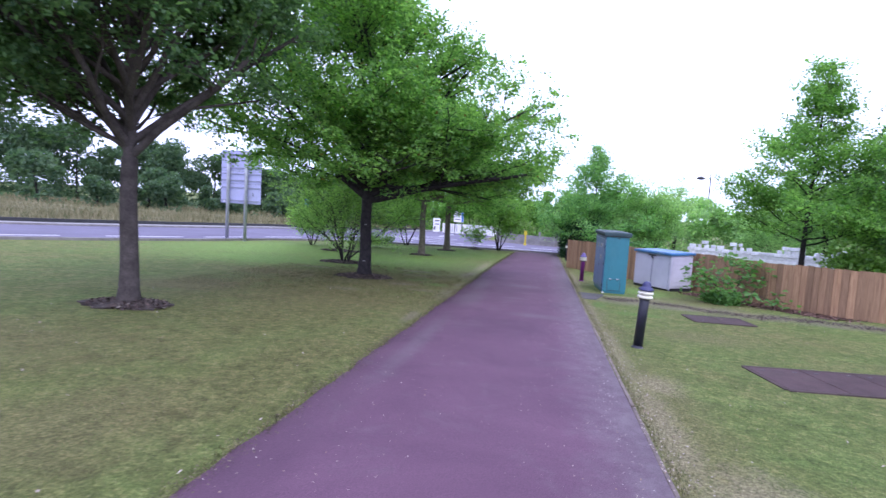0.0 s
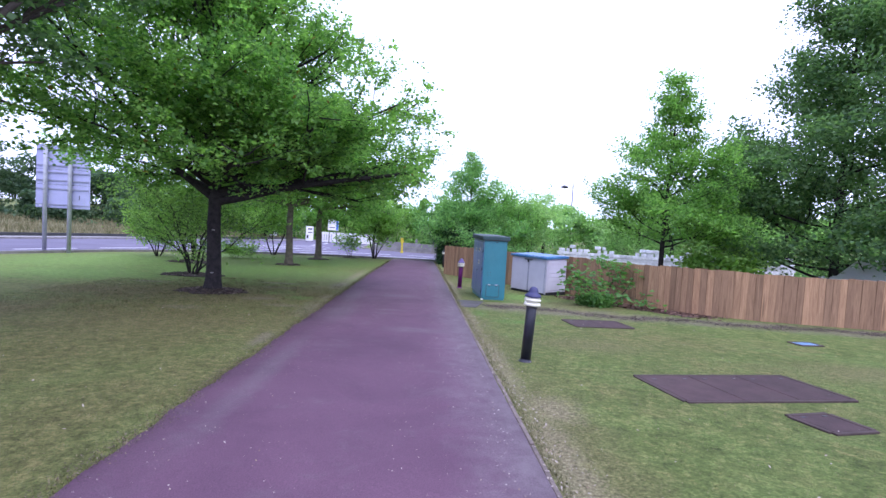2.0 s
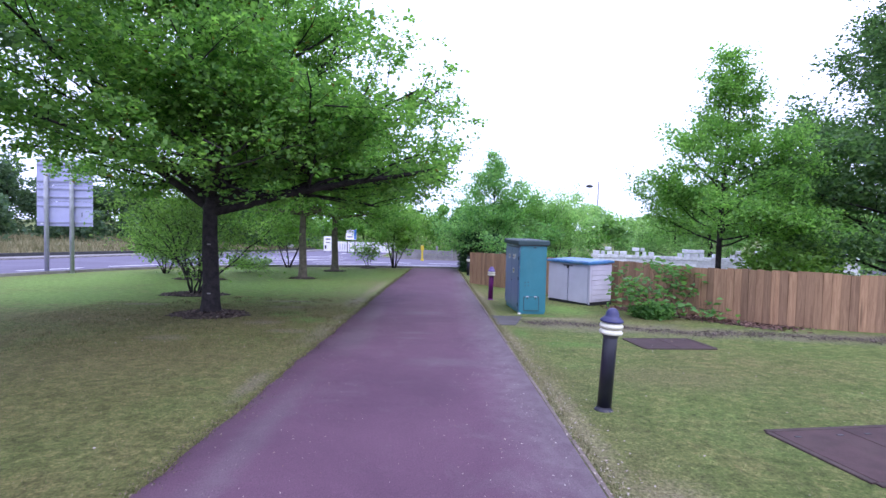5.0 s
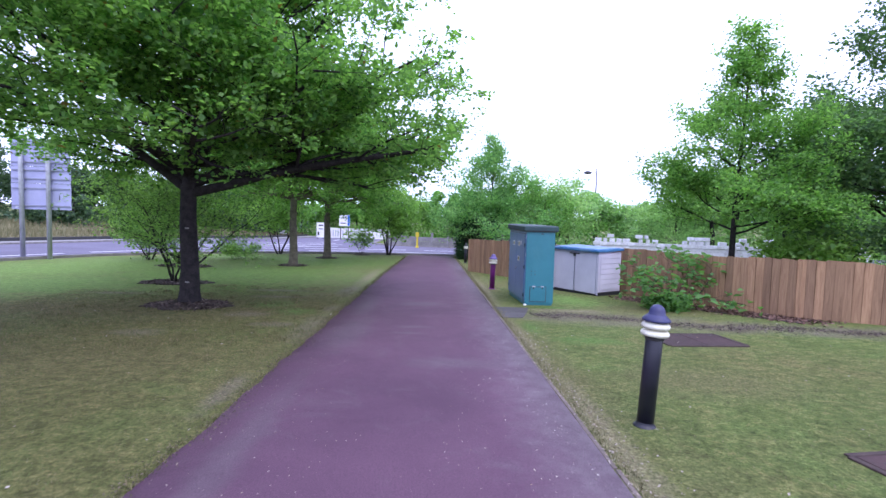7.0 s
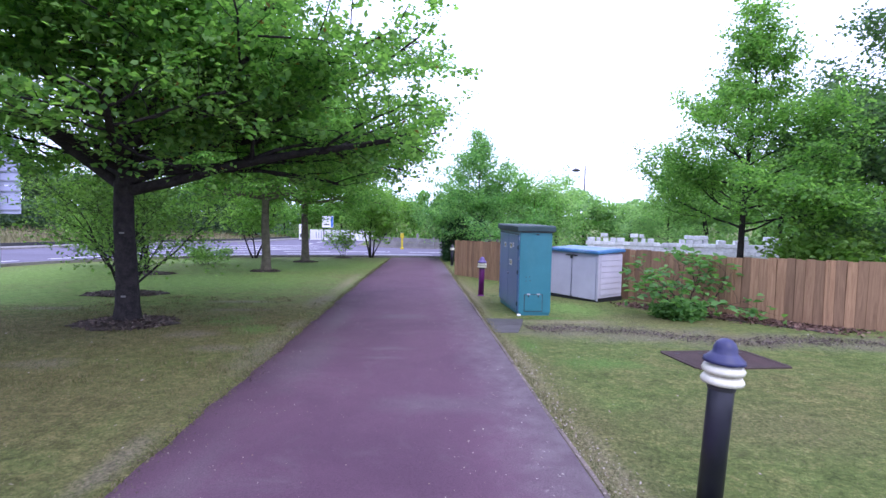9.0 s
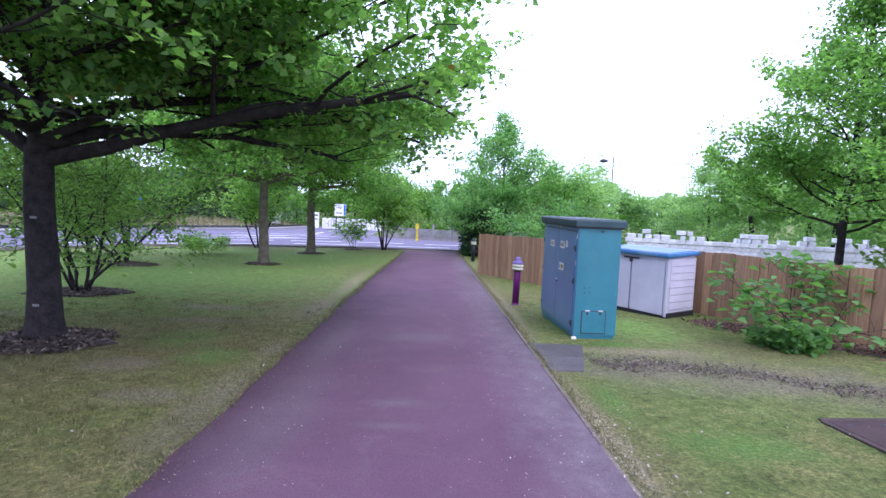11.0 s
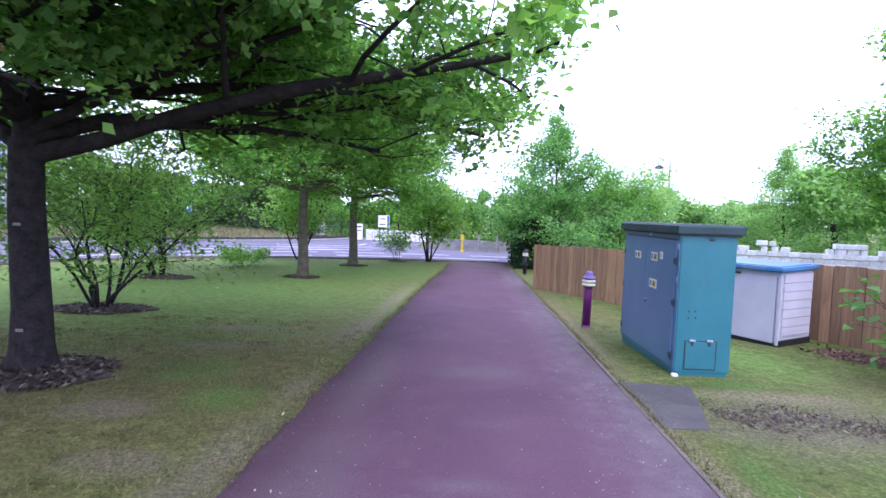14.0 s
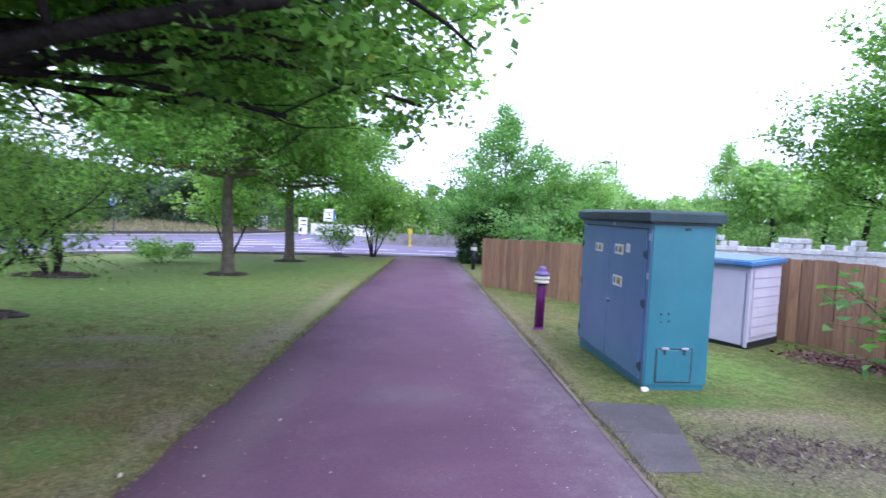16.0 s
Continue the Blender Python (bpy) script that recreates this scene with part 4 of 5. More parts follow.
# ---------------------------------------------------------------- service cabinet
cab = thing("service_cabinet", pose(2.305, 13.54, -0.43, 0, 0, 2.0), "teal painted steel roadside service cabinet, double doors shut", "cabinet")
CW, CD, CH = 0.55, 1.70, 1.475
part("plinth", box(CW - 0.03, CD - 0.03, 0.14, (CW / 2, CD / 2, 0.0), 0.006), TEAL, cab, "dirty lower plinth")
part("body", box(CW, CD, CH - 0.07, (CW / 2, CD / 2, 0.05 + (CH - 0.07) / 2), 0.008, 2), TEAL, cab)
part("front_frame", box(0.008, CD - 0.012, CH - 0.10, (-0.003, CD / 2, 0.055 + (CH - 0.10) / 2), 0.003), TEAL_SKY_TINT, cab, "teal door surround with the sky's reflection put into its blue")
roof = bmesh.new()
rp = [(-0.055, -0.05), (CW + 0.05, -0.05), (CW + 0.05, CD + 0.05), (-0.055, CD + 0.05)]
rl = [roof.verts.new((x, y, CH - 0.035)) for x, y in rp]
rm = [roof.verts.new((x, y, CH + 0.04)) for x, y in rp]
rt = [roof.verts.new((CW / 2 + (x - CW / 2) * 0.93, CD / 2 + (y - CD / 2) * 0.975, CH + 0.062)) for x, y in rp]
roof.faces.new(list(reversed(rl)))
roof.faces.new(rt)
for lo, hi in ((rl, rm), (rm, rt)):
    for i in range(4):
        roof.faces.new((lo[i], lo[(i + 1) % 4], hi[(i + 1) % 4], hi[i]))
bmesh.ops.bevel(roof, geom=list(roof.edges), offset=0.004, segments=1, affect="EDGES")
part("roof", roof, TEAL_DARK, cab, "darker weathered overhanging roof")
# dark strip drawn as the shade below the overhang
part("roof_shade_strip", box(CW + 0.06, CD + 0.06, 0.02, (CW / 2, CD / 2, CH - 0.045), 0.004), DARK_METAL, cab, "dark strip put in for the shade under the roof")
for y0, wd in ((0.065, 0.775), (0.848, 0.785)):
    d = part("door", box(0.016, wd, 1.285, (-0.013, y0 + wd / 2, 0.725), 0.004), TEAL_SKY_TINT, cab)
    near = y0 < 0.5
    hy = y0 - 0.008 if near else y0 + wd + 0.008
    for hz in (0.20, 0.74, 1.16):
        hinge = part("hinge", lathe([(0.009, -0.04), (0.009, 0.04)], 10, (-0.018, hy, hz)), TEAL_DARK, d)
        part("hinge_plate", box(0.006, 0.034, 0.05, (-0.024, hy + (0.022 if near else -0.022), hz)), TEAL_DARK, hinge)
    for hz in (0.98, 1.31) if near else ():
        part("scuff_plate", box(0.004, 0.03, 0.055, (-0.009, y0 - 0.030, hz), 0.001), STORE, d, "pale lilac patch on the door edge")
part("door_gap", box(0.006, 0.008, 1.28, (-0.006, 0.844, 0.725)), DARK_METAL, cab)
part("door_gap", box(0.006, 1.58, 0.012, (-0.006, 0.85, 1.376)), DARK_METAL, cab)
part("door_gap", box(0.006, 1.58, 0.010, (-0.006, 0.85, 0.076)), DARK_METAL, cab)
lock = part("lock_handle", box(0.020, 0.05, 0.022, (-0.030, 0.80, 0.66), 0.006, 2), STEEL, cab, "small steel lock handle")
part("lock_boss", lathe([(0.016, 0), (0.013, 0.014)], 14), DARK_METAL, lock, m=Matrix.Translation((-0.021, 0.80, 0.645)) @ pose(0, 0, 0, 0, -90, 0))
part("eave_badge", box(0.004, 0.05, 0.035, (-0.0095, 0.80, 1.41)), STORE, cab, "small pale badge under the roof")
for sy, sz, w, h in ((1.14, 1.15, 0.20, 0.085), (0.62, 1.165, 0.19, 0.095), (0.42, 1.19, 0.075, 0.08), (0.62, 0.865, 0.21, 0.10)):
    s_white = part("warning_sticker", box(0.003, w, h, (-0.0225, sy, sz)), WHITE, cab, "yellow and white warning sticker" if w > 0.1 else "small white notice")
    if w > 0.1:
        part("sticker_panel", box(0.002, w * 0.50, h * 0.72, (-0.0250, sy - w * 0.17, sz)), STICKER, s_white, "yellow warning panel")
        part("symbol", prism([(0, 0), (0.044, 0), (0.022, 0.038)], 0, 0.002), DARK_METAL, s_white, m=Matrix.Translation((-0.0262, sy - w * 0.05, sz - 0.018)) @ pose(0, 0, 0, 90, 0, -90))
        part("figure_panel", box(0.002, w * 0.20, h * 0.6, (-0.0250, sy + w * 0.30, sz)), TEAL_SKY_TINT, s_white)
    for q in range(3):
        part("print_bar", box(0.002, min(w * 0.26, 0.05), h * 0.07, (-0.0270, sy - w * 0.22 if w > 0.1 else sy, sz + h * (0.2 - 0.2 * q))), DARK_METAL, s_white)
# lower hatch in the end panel, outlined by a dark gap
for bx0, bz0, bw0, bh0 in ((0.095, 0.225, 0.010, 0.29), (0.405, 0.225, 0.010, 0.29), (0.25, 0.082, 0.32, 0.010), (0.25, 0.368, 0.32, 0.010)):
    part("hatch_gap", box(bw0, 0.006, bh0, (bx0, -0.001, bz0)), DARK_METAL, cab)
hatch = part("hatch", box(0.298, 0.012, 0.276, (0.25, -0.003, 0.225), 0.004), TEAL, cab, "small lower access hatch")
for hx in (0.165, 0.335):
    clip = part("clip", box(0.062, 0.018, 0.020, (hx, -0.014, 0.375), 0.004), STEEL, hatch, "bright steel clip")
    part("clip_stem", box(0.022, 0.010, 0.045, (hx, -0.012, 0.345), 0.003), TEAL_DARK, clip)
for hx, hz in ((0.115, 0.60), (0.185, 0.605), (0.115, 0.665), (0.18, 0.67)):
    part("bolt", lathe([(0.009, 0.0), (0.007, 0.006)], 10), DARK_METAL, cab, m=Matrix.Translation((hx, -0.001, hz)) @ pose(0, 0, 0, 90, 0, 0))
part("vent", box(0.05, 0.012, 0.02, (0.30, -0.004, 1.385), 0.003), DARK_METAL, cab)
part("foot_bolt", box(0.06, 0.05, 0.035, (0.005, -0.015, 0.022), 0.008), WHITE, cab, "pale concrete footing corner")

# ---------------------------------------------------------------- plastic store
# front face looks towards the path; local x runs along the front, y to the back
store = thing("garden_store", pose(3.51, 16.36, -0.50, 0, 0, -57.0), "lilac-grey plastic garden store with blue-green lid", "storage box")
SW, SD, SH = 1.36, 0.82, 1.02
part("base", box(SW, SD, 0.11, (SW / 2, SD / 2, 0.055), 0.012), BLACK, store, "black plastic base")
part("body", box(SW - 0.02, SD - 0.02, SH - 0.10, (SW / 2, SD / 2, 0.09 + (SH - 0.10) / 2), 0.015, 2), STORE, store)
for x0, w in ((0.05, SW / 2 - 0.06), (SW / 2 + 0.01, SW / 2 - 0.06)):
    d = part("door", box(w, 0.03, SH - 0.14, (x0 + w / 2, 0.0, 0.06 + (SH - 0.12) / 2), 0.008, 2), STORE, store)
    part("door_seam", box(0.006, 0.006, SH - 0.16, (x0 + w if x0 < 0.3 else x0 + w - 0.004, -0.014, 0.06 + (SH - 0.12) / 2)), SIGN_RAIL, d)
hd = part("latch", box(0.30, 0.03, 0.025, (SW / 2, -0.03, SH - 0.065), 0.006), BLACK, store, "black plastic latch bar")
part("hasp", box(0.05, 0.035, 0.08, (SW / 2, -0.035, SH - 0.10), 0.006), BLACK, hd)
part("corner_post", box(0.045, 0.02, SH - 0.1, (0.02, 0.0, SH / 2), 0.006), STORE, store)
part("corner_post", box(0.045, 0.02, SH - 0.1, (SW - 0.02, 0.0, SH / 2), 0.006), STORE, store)
for side in (0.0, SW):
    for k in range(7):
        s = 1 if side else -1
        bm = bmesh.new()
        z0 = 0.16 + k * 0.118
        o = side - s * 0.004
        q = [(o, 0.07, z0), (o + s * 0.008, 0.07, z0 + 0.004), (o + s * 0.003, 0.07, z0 + 0.114), (o, 0.07, z0 + 0.112)]
        a = [bm.verts.new(p) for p in q]
        b = [bm.verts.new((p[0], SD - 0.05, p[2])) for p in q]
        bm.faces.new(a)
        bm.faces.new(list(reversed(b)))
        for i in range(4):
            bm.faces.new((a[i], b[i], b[(i + 1) % 4], a[(i + 1) % 4]))
        part("side_plank", bm, STORE, store)
lid = part("lid", box(SW + 0.09, SD + 0.10, 0.06, (0, 0, 0), 0.018, 2), STORE_LID, store, "blue-green lid with pale worn top", m=Matrix.Translation((SW / 2, SD / 2 - 0.02, SH + 0.035)) @ pose(0, 0, 0, 2.0, 0, 0))
part("lid_top", box(SW - 0.06, SD - 0.06, 0.016, (0, 0, 0.034), 0.006), STORE_LID, lid)

# ---------------------------------------------------------------- lit bollards


def bollard(x, y, h, lean, body_mat, cap_mat, label, mulch=False):
    t = thing("bollard", pose(x, y, gz(y) - 0.01, 0, lean, 0), label, "bollard", "lit path bollards")
    r = 0.061
    part("base_flange", lathe([(r + 0.022, -0.03), (r + 0.022, 0.012), (r + 0.004, 0.03), (r, 0.045)], 24), body_mat, t)
    part("post", lathe([(r, 0.02), (r, h - 0.235), (r - 0.004, h - 0.23)], 28), body_mat, t, "", True)
    lo = h - 0.235
    ring = part("lamp_head", lathe([(r - 0.006, lo - 0.002), (r - 0.006, lo + 0.13)], 24), BOL_LENS, t)
    for k in range(2):
        z = lo + 0.022 + k * 0.055
        part("louvre", lathe([(r + 0.008, z - 0.008), (r + 0.036, z - 0.012), (r + 0.041, z + 0.004), (r + 0.030, z + 0.024), (r + 0.004, z + 0.032)], 28), BOL_LENS, ring, "cream lamp louvre ring", True)
    part("collar", lathe([(r + 0.004, lo - 0.022), (r + 0.008, lo - 0.006), (r - 0.002, lo + 0.004)], 24), DARK_METAL, t)
    cz = lo + 0.118
    part("cap", lathe([(r + 0.026, cz - 0.004), (r + 0.040, cz), (r + 0.036, cz + 0.016), (r + 0.006, cz + 0.042), (r - 0.002, cz + 0.050), (r - 0.005, cz + 0.074), (r - 0.016, cz + 0.099), (r - 0.036, cz + 0.115), (0.002, cz + 0.121)], 28), cap_mat, t, "domed cap with a brim", True)
    return t


bollard(2.109, 7.415, 0.915, 3.1, BOL_BLACK, BOL_CAP, "black metal path bollard with cream lamp rings and navy cap")
bollard(1.98, 16.15, 0.86, 1.0, BOL_PURPLE, BOL_CAP_P, "maroon metal path bollard with white lamp ring")
bollard(1.95, 25.75, 0.86, 0.5, BOL_BLACK, BOL_BLACK, "black metal path bollard near the road")

# ---------------------------------------------------------------- covers, slabs


def cover(x, y, sx, sy, yaw, panels, mat, label):
    t = thing("manhole_cover", Matrix.Translation((x, y, gz(y))) @ pose(0, 0, 0, -math.degrees(math.atan(SLOPE)), 0, yaw), label, "manhole cover")
    for px, py, qx, qy in ((0, -sy / 2, sx, 0.05), (0, sy / 2, sx, 0.05), (-sx / 2, 0, 0.05, sy - 0.05), (sx / 2, 0, 0.05, sy - 0.05)):
        part("frame_bar", box(qx, qy, 0.05, (px, py, -0.008), 0.004), COVER_FRAME, t)
    w = (sx - 0.06) / panels
    for k in range(panels):
        p = part("plate", box(w - 0.008, sy - 0.06, 0.03, (-sx / 2 + 0.03 + w * (k + 0.5), 0, 0.0), 0.003), mat, t)
        for hx in (-0.3, 0.3):
            part("lifting_hole", box(0.05, 0.025, 0.004, (-sx / 2 + 0.03 + w * (k + 0.5 + hx), sy * 0.34, 0.016)), DARK_METAL, p)
    return t


cover(4.26, 6.62, 1.92, 0.92, 8.0, 3, COVER, "rust-brown three-plate steel manhole cover in the lawn")
cover(4.41, 5.58, 0.46, 0.44, 12.0, 1, COVER, "small rust-brown square cover in the lawn")
cover(4.08, 10.57, 1.05, 0.76, 4.0, 2, COVER, "rust-brown two-plate steel cover in the lawn")
cover(7.2, 9.5, 0.40, 0.28, 5.0, 1, BLUE_COVER, "small blue plastic cover in the lawn")

slabs = thing("paving_slabs", pose(0, 0, 0), "grey concrete slabs leading to the cabinet", "paving")
for k, quad in enumerate([[(1.68, 12.02), (2.02, 12.05), (2.17, 12.58), (1.70, 12.58)], [(1.70, 12.592), (2.175, 12.592), (2.31, 13.14), (1.67, 13.18)]]):
    slab = prism(quad, lambda x, y: gz(y) - 0.04, lambda x, y: gz(y) + 0.012)
    bmesh.ops.bevel(slab, geom=list(slab.edges), offset=0.006, segments=1, affect="EDGES")
    part("slab", slab, SLAB, slabs)

edging = thing("path_edging", pose(0, 0, 0), "low weathered edging strip beside the path", "edging")
edge_mesh = None
er2 = random.Random(9)
for k in range(34):
    y0 = -2 + k * 0.915
    if edge_mesh is None:
        bm = box(0.034, 0.905, 0.10, (0, 0, 0), 0.005)
        edge_mesh = bpy.data.meshes.new("edging_piece")
        bm.to_mesh(edge_mesh)
        bm.free()
        edge_mesh.materials.append(EDGING)
    part("edging_piece", edge_mesh, None, edging, m=Matrix.Translation((PATH_R + 0.026 + er2.uniform(-0.008, 0.008), y0, gz(y0) - 0.036 + er2.uniform(-0.008, 0.006))) @ pose(0, 0, 0, -1.78, er2.uniform(-3, 3), er2.uniform(-0.4, 0.4)))

STRIP = [(2.25, 12.55), (3.4, 12.12), (5.0, 11.62), (6.8, 11.42), (9.8, 11.0), (13, 10.3)]


def strip_places(r, m):
    t = r.uniform(2.2, 13, m)
    y = np.interp(t, [p[0] for p in STRIP], [p[1] for p in STRIP]) + r.normal(0, 0.17, m) + 0.12 * np.sin(t * 2.3) + 0.07 * np.sin(t * 7.1)
    return np.stack([t, y, -SLOPE * y + 0.008], axis=1)


bed = thing("mulch_strip", pose(0, 0, 0), "ragged strip of dark bark chips on pale soil", "mulch")
tagged(part("mulch", chips(13000, strip_places, 0.0125, 91), CHIPS, bed), kind="stuff")


def bed_places(r, m):
    t = r.uniform(0, 1, m)
    x = 5.0 + 2.2 * t + r.normal(0, 0.22, m)
    y = 15.1 - 2.6 * t + r.normal(0, 0.22, m)
    return np.stack([x - 0.15, y - 0.15, -SLOPE * y + 0.012], axis=1)


bed2 = thing("mulch_bed", pose(0, 0, 0), "red-brown bark mulch along the fence foot", "mulch")
part("soil", strip([(4.9, 15.0), (5.9, 13.5), (6.9, 12.3)], 0.55, 0.008, 0.03, 0.4), SOIL, bed2)
tagged(part("mulch", chips(5000, bed_places, 0.03, 92), CHIPS_RED, bed2), kind="stuff")

# ---------------------------------------------------------------- trees on the lawn
mulch_ring(-3.6, 12.54, 0.66, 0.55, 1500, 201)
mulch_ring(-5.18, 6.70, 0.62, 0.42, 900, 203)
mulch_ring(-5.42, 15.8, 0.75, 0.48, 900, 205, "ring of dark bark mulch round a shrub foot")
mulch_ring(-7.45, 20.5, 0.85, 0.45, 700, 207, "ring of dark bark mulch round a shrub foot")
mulch_ring(-4.33, 21.85, 0.5, 0.35, 300, 209)
mulch_ring(-4.13, 26.7, 0.5, 0.35, 300, 211)
mulch_ring(-3.03, 30.0, 0.4, 0.3, 150, 213)

tree = add_tree("oak_tree", -3.6, 12.54, oak(11, 7.6, 2.05, 0.148, 4.5, 32, low=16, high=64, kids=(9, 8), twig=0.6, extra=((6, 13, 1.90, 4.9, 0.086), (-15, 19, 2.1, 5.1, 0.055), (170, 30, 1.95, 4.2, 0.080), (60, 18, 2.15, 4.2, 0.055), (-95, 26, 2.2, 3.6, 0.055), (26, 12, 2.2, 4.3, 0.045), (2, 22, 2.3, 5.6, 0.045),
                (-35, 12, 2.35, 2.9, 0.028), (14, 16, 2.7, 2.8, 0.026), (-62, 10, 2.55, 3.0, 0.028), (-8, 18, 2.95, 2.8, 0.026), (-48, 14, 3.1, 2.8, 0.026), (-78, 16, 2.9, 2.6, 0.026), (40, 10, 2.6, 2.6, 0.026), (-22, 4, 2.6, 2.4, 0.024), (75, 10, 2.5, 3.2, 0.028), (100, 12, 2.7, 3.2, 0.028), (125, 14, 2.6, 3.0, 0.028), (85, 16, 3.1, 3.2, 0.026)), rim=(4.25, 2.39, 0.60, 5.2, 3.7, 2.1, 1.6)), BARK_OAK, LEAF_OAK,
                "spreading oak with dark trunk and broad low crown", "tree", 16, 0.080, 0.085, lobed=False, clear=(0.7, 2.4, 2.1, 3.7))
for tz in (0.42, 1.32):
    part("tree_tag", box(0.065, 0.012, 0.025, (0.04, -0.160, tz), 0.002), TAG, tree, "small pale tag on the bark")
add_tree("oak_tree", -5.18, 6.72, oak(23, 6.8, 2.15, 0.125, 4.5, 36, low=36, high=74, kids=(8, 7), twig=0.55, extra=((165, 44, 2.2, 4.2, 0.05), (205, 52, 2.4, 4.2, 0.045), (140, 58, 2.6, 4.0, 0.04), (182, 20, 2.25, 3.4, 0.04), (158, 26, 2.35, 3.2, 0.04), (212, 27, 2.3, 3.4, 0.04), (120, 26, 2.5, 3.2, 0.035)), rim=(1.5, 2.5, 0.25, 2.1, 9.0, 2.4, 0.3)), BARK_GREY, LEAF_DARK,
         "oak with smooth grey trunk and dense dark crown", "tree", 32, 0.078, 0.11, lobed=False, clear=(0.5, 3.2, 2.5, 9.0))
add_tree("maple_tree", -4.33, 21.85, oak(31, 6.6, 2.3, 0.135, 3.3, 34, low=6, high=66, kids=(7, 6), twig=0.55, taper=0.8), BARK_TAN, LEAF_MID,
         "young lawn tree with brown trunk and rounded crown", "tree", 17, 0.095, 0.15, lobed=False)
add_tree("maple_tree", -4.13, 26.7, oak(37, 6.9, 2.45, 0.15, 3.5, 34, low=2, high=66, kids=(7, 6), twig=0.6, taper=0.8), BARK_TAN, LEAF_MID,
         "lawn tree with brown trunk and full green crown", "tree", 17, 0.10, 0.16, lobed=False)
add_tree("multi_stem_shrub", -5.42, 15.8, many_stems(41, 9, 2.6, 0.030, 1.7, (8, 6), 0.5, 0.02, 0.17, 0.34), BARK_OAK, LEAF_SHRUB,
         "airy multi-stemmed shrub with light green leaves", "shrub", 5, 0.070, 0.12, lobed=False)
add_tree("multi_stem_shrub", -7.45, 20.5, many_stems(43, 8, 3.0, 0.036, 1.6, (9, 6), 0.5, 0.03, 0.16, 0.2), BARK_OAK, LEAF_SHRUB,
         "tall multi-stemmed shrub with light green leaves", "shrub", 6, 0.075, 0.12, lobed=False)
add_tree("multi_stem_shrub", -9.9, 23.0, many_stems(45, 7, 1.7, 0.024, 0.9, (6, 5), 0.4), BARK_OAK, LEAF_LIGHT,
         "small bushy green shrub on the lawn", "shrub", 5, 0.10, 0.14, lobed=False)
add_tree("low_shrub", -7.2, 24.5, many_stems(47, 7, 0.55, 0.012, 0.8, (5, 3), 0.22, 0.02), BARK_OAK, LEAF_LIGHT,
         "low spreading light green shrub", "shrub", 4, 0.08, 0.09, lobed=False)
add_tree("sapling", -3.03, 30.0, many_stems(49, 4, 1.15, 0.016, 0.3, (6, 5), 0.35), BARK_OAK, LEAF_LIGHT,
         "slender light green sapling beside the road", "tree", 2, 0.11, 0.14, lobed=False)
add_tree("small_tree", -1.75, 30.7, many_stems(51, 5, 2.6, 0.042, 1.4, (7, 6), 0.6), BARK_OAK, LEAF_LIGHT,
         "small light green tree with forked stems", "tree", 5, 0.17, 0.2, lobed=False)
add_tree("small_tree", -6.9, 29.0, many_stems(53, 3, 2.6, 0.045, 1.9, (8, 6), 0.6), BARK_OAK, LEAF_LIGHT,
         "small spreading light green tree", "tree", 5, 0.17, 0.18, lobed=False)

# ---------------------------------------------------------------- trees beyond the fence
add_tree("young_tree", 8.0, 16.5, leader(62, 6.25, 0.085, 2.45, 36, 0.25, (9, 7), 0.45, 8, 58, 0.2), BARK_OAK, LEAF_MID,
         "upright young tree with pointed airy crown", "tree", 9, 0.078, 0.11, lobed=False)
add_tree("broad_tree", 13.3, 16.4, leader(63, 10.4, 0.14, 4.2, 54, 0.06, (8, 6), 0.65, 2, 55, 0.35), BARK_OAK, LEAF_DARK,
         "tall broad dark green tree beyond the fence", "tree", 20, 0.115, 0.22, lobed=False)
add_tree("young_tree", 14.8, 33.8, leader(65, 5.5, 0.07, 2.9, 30, 0.10, (7, 5), 0.55, 14, 62, 0.16), BARK_OAK, LEAF_FAR_HAZE,
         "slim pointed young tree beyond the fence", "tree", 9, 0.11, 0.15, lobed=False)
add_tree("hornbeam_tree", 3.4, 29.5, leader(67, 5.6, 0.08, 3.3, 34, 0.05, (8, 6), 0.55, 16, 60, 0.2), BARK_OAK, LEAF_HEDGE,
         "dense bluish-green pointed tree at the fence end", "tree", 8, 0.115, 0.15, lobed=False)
add_tree("rounded_shrub", 6.6, 31.0, many_stems(69, 9, 3.3, 0.04, 2.4, (7, 6), 0.6), BARK_OAK, LEAF_FAR_HAZE,
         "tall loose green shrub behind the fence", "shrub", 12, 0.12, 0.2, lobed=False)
add_tree("rounded_shrub", 9.2, 15.6, many_stems(71, 8, 1.15, 0.02, 0.7, (6, 5), 0.4), BARK_OAK, LEAF_LIGHT,
         "bright yellow-green shrub behind the fence", "shrub", 5, 0.13, 0.16, lobed=False)
add_tree("broadleaf_shrub", 5.28, 13.58, many_stems(76, 7, 1.08, 0.013, 0.68, (5, 3), 0.30, -0.02, 0.14, 0.25), BARK_OAK, LEAF_BIG,
         "leafy bright green shrub against the fence", "shrub", 1, 0.135, 0.05, 0.30)
add_tree("low_shrub", 5.02, 13.42, many_stems(75, 7, 0.2, 0.01, 0.32, (5, 3), 0.14, 0.01), BARK_OAK, LEAF_BIG,
         "low bright green plant at the fence foot", "shrub", 4, 0.10, 0.06, 0.45)

